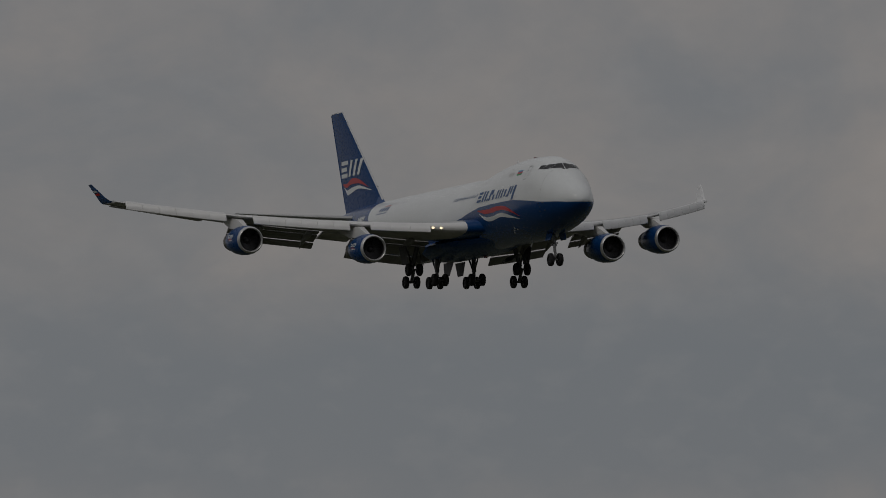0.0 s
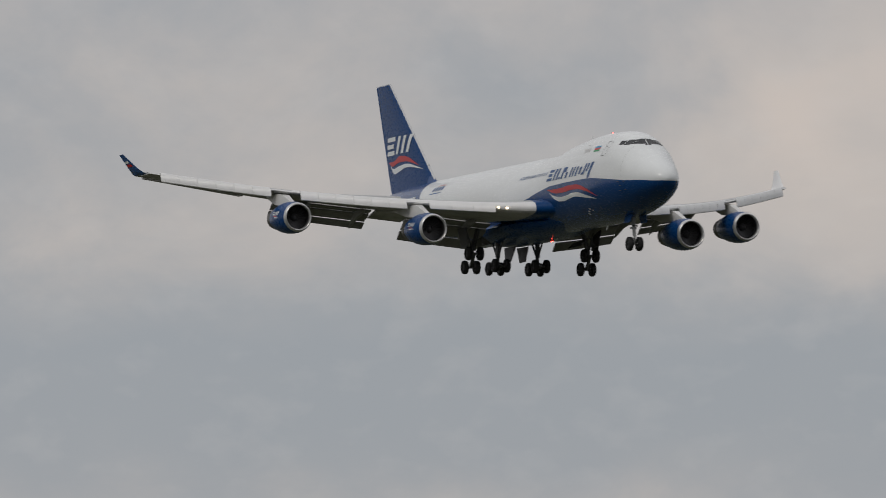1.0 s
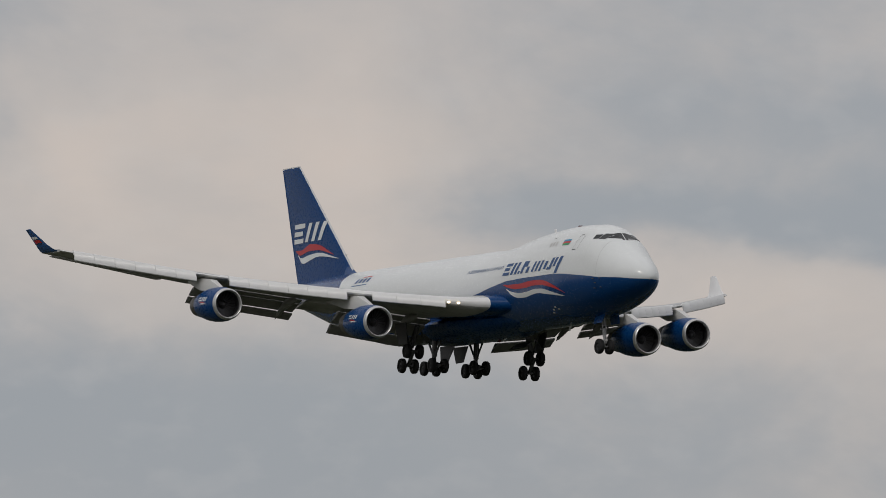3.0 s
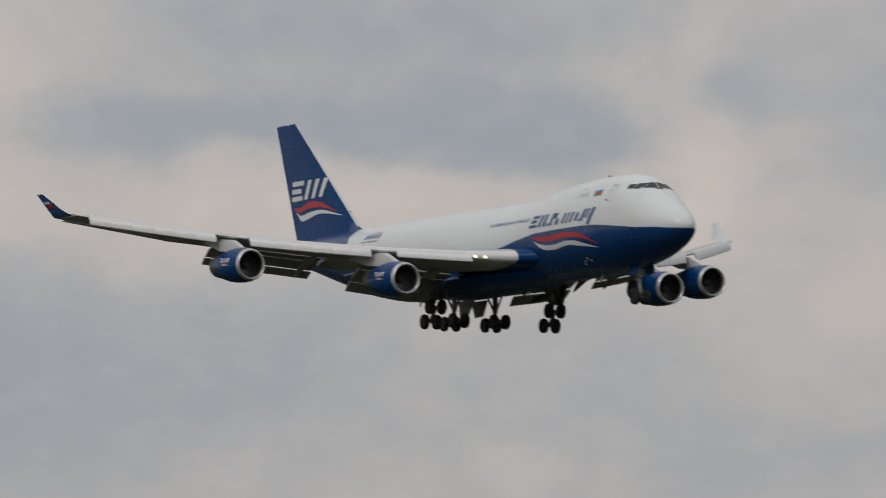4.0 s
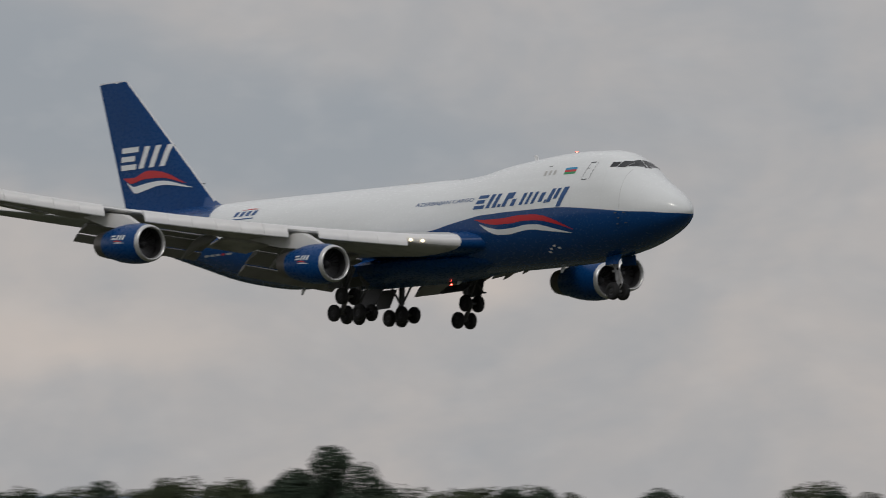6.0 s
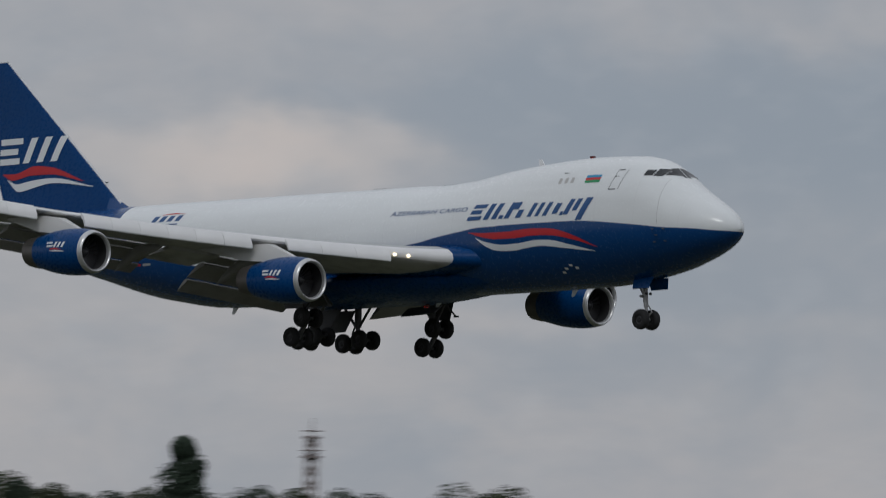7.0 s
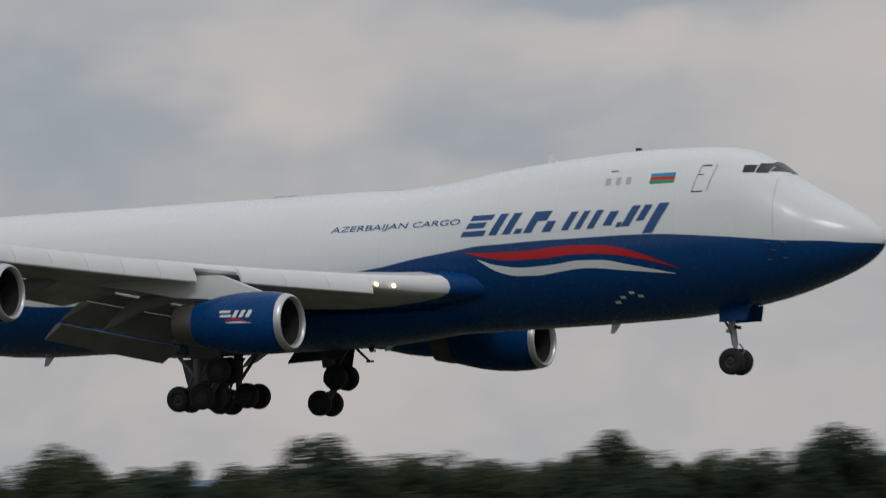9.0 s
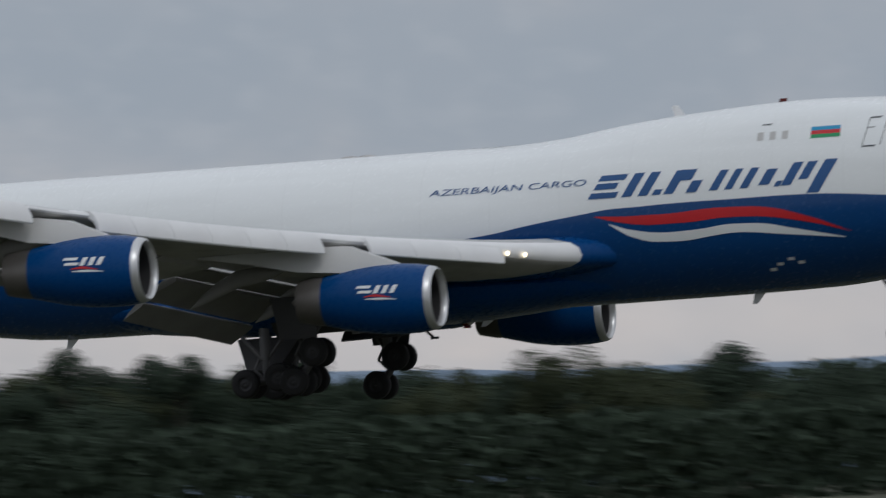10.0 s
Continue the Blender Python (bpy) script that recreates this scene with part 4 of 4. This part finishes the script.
def build_small_fittings(parent, hull):
    bm = bmesh.new()
    plate(bm, [V(16.9, 0, 9.35), V(16.4, 0, 9.35), V(16.75, 0, 9.85), V(17.0, 0, 9.85)], 0.06)
    part("blade_antenna", bm, M_slat, hull)
    for s, z, h in ((13.7, 1.82, -0.42), (44.0, 1.8, -0.4), (25.5, 1.45, -0.25)):
        bm = bmesh.new()
        plate(bm, [V(s - 0.25, 0, z), V(s + 0.2, 0, z), V(s + 0.3, 0, z + h), V(s + 0.1, 0, z + h)], 0.05)
        part("blade_antenna", bm, M_slat, hull)
    for s in (31.2, 30.4):
        bm = bmesh.new()
        bmesh.ops.create_uvsphere(bm, u_segments=14, v_segments=8, radius=0.32)
        bmesh.ops.scale(bm, vec=(1.3, 0.6, 0.28), verts=bm.verts[:])
        bmesh.ops.translate(bm, vec=V(s, 0, 8.66), verts=bm.verts[:])
        part("antenna_fairing", bm, M_belly, hull)
    bm = bmesh.new()
    rod(bm, V(56.8, 0, 10.35), V(56.35, 0, 10.35), 0.05, 0.02)
    part("fin_aerial", bm, M_line, hull)


def build_beacon(parent, at, flip):
    """A turning lamp between two shields, on a red base."""
    bm = bmesh.new()
    lathe(bm, [(0.0, 0.17), (0.04, 0.16), (0.07, 0.11), (0.07, 0.02)], 20, lambda s, r, a: Vector((r * math.cos(a), r * math.sin(a), s * flip)))
    base = part("beacon_base", bm, M_beacon_lens, parent, at=Matrix.Translation(at))
    bm = bmesh.new()
    box(bm, (-0.06, 0, 0.13 * flip), (0.03, 0.16, 0.12))
    box(bm, (0.09, 0.08, 0.13 * flip), (0.30, 0.02, 0.12))
    box(bm, (0.09, -0.08, 0.13 * flip), (0.30, 0.02, 0.12))
    rotor = part("beacon_rotor", bm, M_beacon_lens, parent, smooth=False, at=Matrix.Translation(at))
    bm = bmesh.new()
    box(bm, (-0.03, 0, 0.13 * flip), (0.02, 0.14, 0.11))
    part("beacon_lamp", bm, M_beacon, rotor, "red flashing lamp", smooth=False)
    return rotor


def build_aircraft():
    plane = new("cargo_airliner")
    tagged(plane, "white and blue four-engined cargo jet landing with gear and flaps down", "airplane")
    hull = build_fuselage(plane)
    build_livery(plane, hull)
    build_cockpit(hull)
    build_root_fairing(plane)
    for side in (-1, 1):
        build_wing(plane, side)
        build_engine(plane, 23.75, side * 12.3, 2.0)
        build_engine(plane, 32.8, side * 21.65, 3.45)
    build_fin(plane)
    build_gear(plane)
    build_small_fittings(plane, hull)
    b1 = build_beacon(plane, V(12.3, 0, 9.63), 1)
    b2 = build_beacon(plane, V(26.5, 0, 1.38), -1)
    return plane, b1, b2


airliner, beacon_top, beacon_low = build_aircraft()


# ---- ground and distance ----
M_grass = surface("airfield_grass", (0.044, 0.048, 0.023), 0.9, vary=0.3, scale=0.02, fine=0.6, bump=0.4)
M_leaf = surface("dark_foliage", (0.036, 0.053, 0.036), 0.8, vary=0.45, scale=0.12, fine=1.2, spec=0.12)
M_leaf_2 = surface("olive_foliage", (0.050, 0.062, 0.034), 0.8, vary=0.45, scale=0.12, fine=1.2, spec=0.12)
M_leaf_3 = surface("yellow_green_foliage", (0.13, 0.12, 0.03), 0.8, vary=0.4, scale=0.2, fine=1.2, spec=0.12)
M_bark = surface("bark", (0.06, 0.05, 0.04), 0.9, vary=0.4, scale=2)
# the blue of distance haze is put into the hill colour itself
M_hill = surface("haze_tinted_hillside", (0.16, 0.22, 0.30), 0.95, vary=0.15, scale=0.004, fine=0.02)
M_mast = surface("mast_paint", (0.28, 0.24, 0.23), 0.6, vary=0.2)


def build_ground():
    bm = bmesh.new()
    rings = [[Vector((r * math.cos(a), r * math.sin(a), 0)) for a in [2 * math.pi * k / 64 for k in range(64)]] for r in (1, 200, 700, 2000, 4900)]
    rows = loft(bm, rings, caps=False)
    bm.faces.new(rows[0])
    tagged(part("ground", bm, M_grass, smooth=False), "flat mown grass airfield", "ground", kind="structure")


build_ground()


def build_hills():
    bm = bmesh.new()
    rows = []
    for k in range(161):
        az = radians(80 + 0.5 * k)
        rise = 0.075 / (1 + math.exp((80 + 0.5 * k - 102.6) * 4))
        h = 4300 * math.tan(radians(0.84 + rise + 0.10 * noise.noise((k * 0.11, 0.3, 0)) + 0.03 * noise.noise((k * 0.5, 2.0, 0))))
        d = Vector((math.cos(az), math.sin(az), 0))
        rows.append([d * 4000 - Vector((0, 0, 2)), d * 4150 + Vector((0, 0, h * 0.7)), d * 4300 + Vector((0, 0, h)), d * 4700 - Vector((0, 0, 2))])
    loft(bm, rows, closed=False)
    tagged(part("hills", bm, M_hill), "low wooded hills on the horizon, coloured blue for distance haze", "hills", kind="structure")


build_hills()


def crown_mesh(name, rng, height, spread, count, leaf, tall=False, mat=M_leaf):
    """A crown of many small leaf sprays gathered in uneven clumps."""
    clumps = []
    for k in range(9 if tall else 14):
        if tall:
            z = height * (0.16 + 0.80 * k / 8)
            r = spread * (0.42 + 0.5 * math.sin(math.pi * min(1, 0.15 + k / 9.5))) * rng.uniform(0.8, 1.1)
            clumps.append((Vector((rng.uniform(-0.15, 0.15) * spread, rng.uniform(-0.15, 0.15) * spread, z)), r))
        else:
            a, q = rng.uniform(0, 6.283), math.sqrt(rng.uniform(0, 1))
            z = height * rng.uniform(0.22, 0.88)
            reach = spread * (1.0 - 0.55 * abs(z / height - 0.5) * 1.6)
            clumps.append((Vector((math.cos(a) * q * reach, math.sin(a) * q * reach, z)), spread * rng.uniform(0.28, 0.5)))
    if not tall:
        clumps.append((Vector((rng.uniform(-0.3, 0.3) * spread, 0, height * 0.88)), spread * 0.3))
    verts, faces = [], []
    for _ in range(count):
        c, r = clumps[rng.randrange(len(clumps))]
        d = Vector((rng.gauss(0, 1), rng.gauss(0, 1), rng.gauss(0, 1))).normalized()
        p = c + d * r * (0.45 + 0.65 * math.sqrt(rng.random()))
        if p.z < 0.15:
            continue
        u = d.cross(Vector((rng.gauss(0, 1), rng.gauss(0, 1), rng.gauss(0, 1)))).normalized()
        v = (d + Vector((rng.gauss(0, 0.6), rng.gauss(0, 0.6), rng.gauss(0, 0.6)))).cross(u).normalized()
        k = leaf * rng.uniform(0.6, 1.4)
        i = len(verts)
        verts += [p - u * k, p + v * k * 0.6, p + u * k, p - v * k * 0.6]
        faces.append((i, i + 1, i + 2, i + 3))
    me = bpy.data.meshes.new(name)
    me.from_pydata(verts, [], faces)
    me.materials.append(mat)
    return me


def trunk_mesh(rng, height, spread):
    bm = bmesh.new()
    rod(bm, (0, 0, -0.2), (0, 0, height * 0.5), 0.22, 0.13, 8)
    rod(bm, (0, 0, height * 0.5), (0.2, 0.1, height * 0.85), 0.13, 0.04, 8)
    for k in range(5):
        a = rng.uniform(0, 6.283)
        z = height * rng.uniform(0.25, 0.6)
        rod(bm, (0, 0, z), (math.cos(a) * spread * 0.6, math.sin(a) * spread * 0.6, z + height * 0.2), 0.07, 0.02, 6)
    me = bpy.data.meshes.new("trunk")
    bm.to_mesh(me)
    bm.free()
    me.materials.append(M_bark)
    return me


TREE_AT = (  # azimuth, distance, top elevation (degrees), kind
    (138.15, 640, 1.31, 0), (138.45, 650, 1.12, 2), (138.02, 645, 1.16, 4), (138.9, 650, 1.02, 3), (139.6, 650, 1.03, 3), (136.6, 650, 1.0, 2), (132.7, 640, 1.32, 5),
    (118.31, 620, 1.03, 4), (118.55, 625, 0.97, 2), (115.0, 600, 1.04, 1),
    (113.1, 610, 1.13, 4), (110.9, 610, 1.15, 0), (109.2, 610, 1.15, 4), (104.1, 600, 1.10, 0), (103.3, 600, 1.03, 2), (102.5, 605, 1.08, 4), (100.4, 600, 0.93, 1), (99.2, 600, 0.95, 4),
)


def build_trees():
    rng = random.Random(11)
    kinds = []
    for k in range(6):
        tall = k == 5
        h, sp = 10.0, (1.6 if tall else rng.uniform(2.9, 4.2))
        kinds.append((crown_mesh("crown", rng, h, sp, 6500 if tall else 8000, 0.15, tall, M_leaf_2 if k in (1, 3) else M_leaf), trunk_mesh(rng, h * 0.9, sp)))

    def plant(az, dist, top, kind, label, size=None):
        h = 1.7 + dist * math.tan(radians(top))
        a = radians(az)
        crown, trunk = kinds[kind]
        k = h / 9.5
        t = new("poplar_tree" if kind == 5 else "broadleaf_tree")
        wide = size or (k if kind == 5 else k * rng.uniform(0.85, 1.15))
        t.matrix_basis = Matrix.LocRotScale((dist * math.cos(a), dist * math.sin(a), 0), Euler((0, 0, rng.uniform(0, 6.28))), (wide, wide, k))
        for name, me in (("trunk", trunk), ("crown", crown)):
            p = new(name, me)
            p.parent = t
        tagged(t, label, "tree", group="trees of the wood edge")

    kinds.append((crown_mesh("crown", rng, 10.0, 3.6, 4500, 0.15, False, M_leaf_3), trunk_mesh(rng, 9.0, 3.0)))
    for az, d, top in ((124.25, 545, 0.62), (124.55, 550, 0.72), (124.85, 548, 0.66), (123.6, 548, 0.5), (120.2, 545, 0.5)):
        plant(az, d, top, 6, "yellowing bushy tree before the dark wood edge")
    for az, d, top, kind in TREE_AT:
        plant(az, d, top, kind, "tall dense dark poplar above the wood" if kind == 5 else "dark broadleaf tree standing above the wood edge")
    az = 95.5
    while az < 152:
        lift = interp(((95, -0.32), (99, -0.28), (102, -0.14), (106, -0.04), (112, -0.05), (114, -0.10), (116, -0.13), (118, -0.18), (122, -0.20), (127, -0.12), (130, -0.05), (136, -0.07), (150, -0.09)), az)
        plant(az, rng.uniform(585, 640), rng.uniform(0.86, 1.02) + lift, rng.randrange(5), "dark green broadleaf tree at the wood edge")
        plant(az + 0.12, rng.uniform(650, 720), rng.uniform(0.95, 1.08) + lift, rng.randrange(5), "dark green broadleaf tree within the wood edge")
        az += rng.uniform(0.29, 0.46)


build_trees()


def build_stuff():
    """Scrub at the foot of the wood, and the woods behind, as one mesh each."""
    rng = random.Random(5)
    for name, label, count, r0, r1, top, leaf, mat in (("undergrowth", "dense dark scrub along the wood edge", 130000, 560, 600, 0.60, 0.40, M_leaf),
                                                       ("inner_woods", "dense dark woodland within the wood edge", 90000, 645, 735, 0.80, 0.4, M_leaf),
                                                       ("far_woods", "dense dark woodland behind the wood edge", 80000, 740, 860, 0.92, 0.42, M_leaf)):
        verts, faces = [], []
        for _ in range(count):
            az = radians(rng.uniform(94, 153))
            r = rng.uniform(r0, r1)
            n1 = noise.noise((az * 160, r * 0.05, 1.3)) * 0.5 + noise.noise((az * 420, r * 0.1, 4.3)) * 0.3
            h = (1.7 + r * math.tan(radians(top))) * (0.86 + 0.22 * n1)
            z = h * (1 - rng.random() ** 2.2)
            p = Vector((r * math.cos(az), r * math.sin(az), max(0.1, z)))
            u = Vector((rng.gauss(0, 1), rng.gauss(0, 1), rng.gauss(0, 1))).normalized()
            v = u.cross(Vector((rng.gauss(0, 1), rng.gauss(0, 1), rng.gauss(0, 1)))).normalized()
            k = leaf * rng.uniform(0.6, 1.5)
            i = len(verts)
            verts += [p - u * k, p + v * k * 0.7, p + u * k, p - v * k * 0.7]
            faces.append((i, i + 1, i + 2, i + 3))
        me = bpy.data.meshes.new(name)
        me.from_pydata(verts, [], faces)
        me.materials.append(mat)
        tagged(new(name, me), label, "woodland", kind="stuff")


build_stuff()


def build_mast():
    """A lattice mast with two platforms beyond the wood."""
    r, a = 760, radians(131.66)
    h = 1.7 + r * math.tan(radians(1.60))
    mast = new("lattice_mast")
    mast.matrix_basis = pose(r * math.cos(a), r * math.sin(a), 0)
    tagged(mast, "slim grey-red lattice mast with platforms behind trees", "mast")
    for dx, dy in ((-1, -1), (1, -1), (1, 1), (-1, 1)):
        bm = bmesh.new()
        rod(bm, (dx * 0.75, dy * 0.75, 0), (dx * 0.4, dy * 0.4, h * 0.92), 0.14, 0.11, 6)
        part("leg", bm, M_mast, mast)
    bm = bmesh.new()
    for k in range(14):
        z0, z1 = h * 0.92 * k / 14, h * 0.92 * (k + 1) / 14
        w0, w1 = 0.75 - 0.35 * k / 14, 0.75 - 0.35 * (k + 1) / 14
        for sx, sy, tx, ty in ((-1, -1, 1, -1), (1, -1, 1, 1), (1, 1, -1, 1), (-1, 1, -1, -1)):
            rod(bm, (sx * w0, sy * w0, z0), (tx * w1, ty * w1, z1), 0.085, 0.085, 5)
    part("bracing", bm, M_mast, mast)
    for z, w in ((h * 0.82, 0.95), (h * 0.91, 0.85)):
        bm = bmesh.new()
        box(bm, (0, 0, z), (w * 1.6, w * 1.6, 0.25))
        box(bm, (0, 0, z + 0.7), (w * 1.7, w * 1.7, 0.12))
        part("platform", bm, M_mast, mast)
    bm = bmesh.new()
    rod(bm, (0, 0, h * 0.9), (0, 0, h), 0.09, 0.05, 6)
    part("antenna", bm, M_mast, mast)


build_mast()


# ---- what moves ----
def motions():
    walk(airliner, [(t, pose(x, y, z, roll, -pitch, yaw)) for t, x, y, z, roll, pitch, yaw in FLIGHT])
    # beacon: one turn in 1.243 s, its lamp facing the camera at each flash
    for rotor in (beacon_top, beacon_low):
        base = rotor.matrix_basis.translation.copy()
        rows = []
        for k in range(51):
            t = 0.2 * k
            face = interp(((0, -24), (1, -26), (3.5, -33), (7.2, -50), (9.7, -76), (10, -79)), t)
            rows.append((t, Matrix.Translation(base) @ pose(0, 0, 0, 0, 0, face + 360 * (t - 0.99) / 1.2429)))
        walk(rotor, rows)


motions()
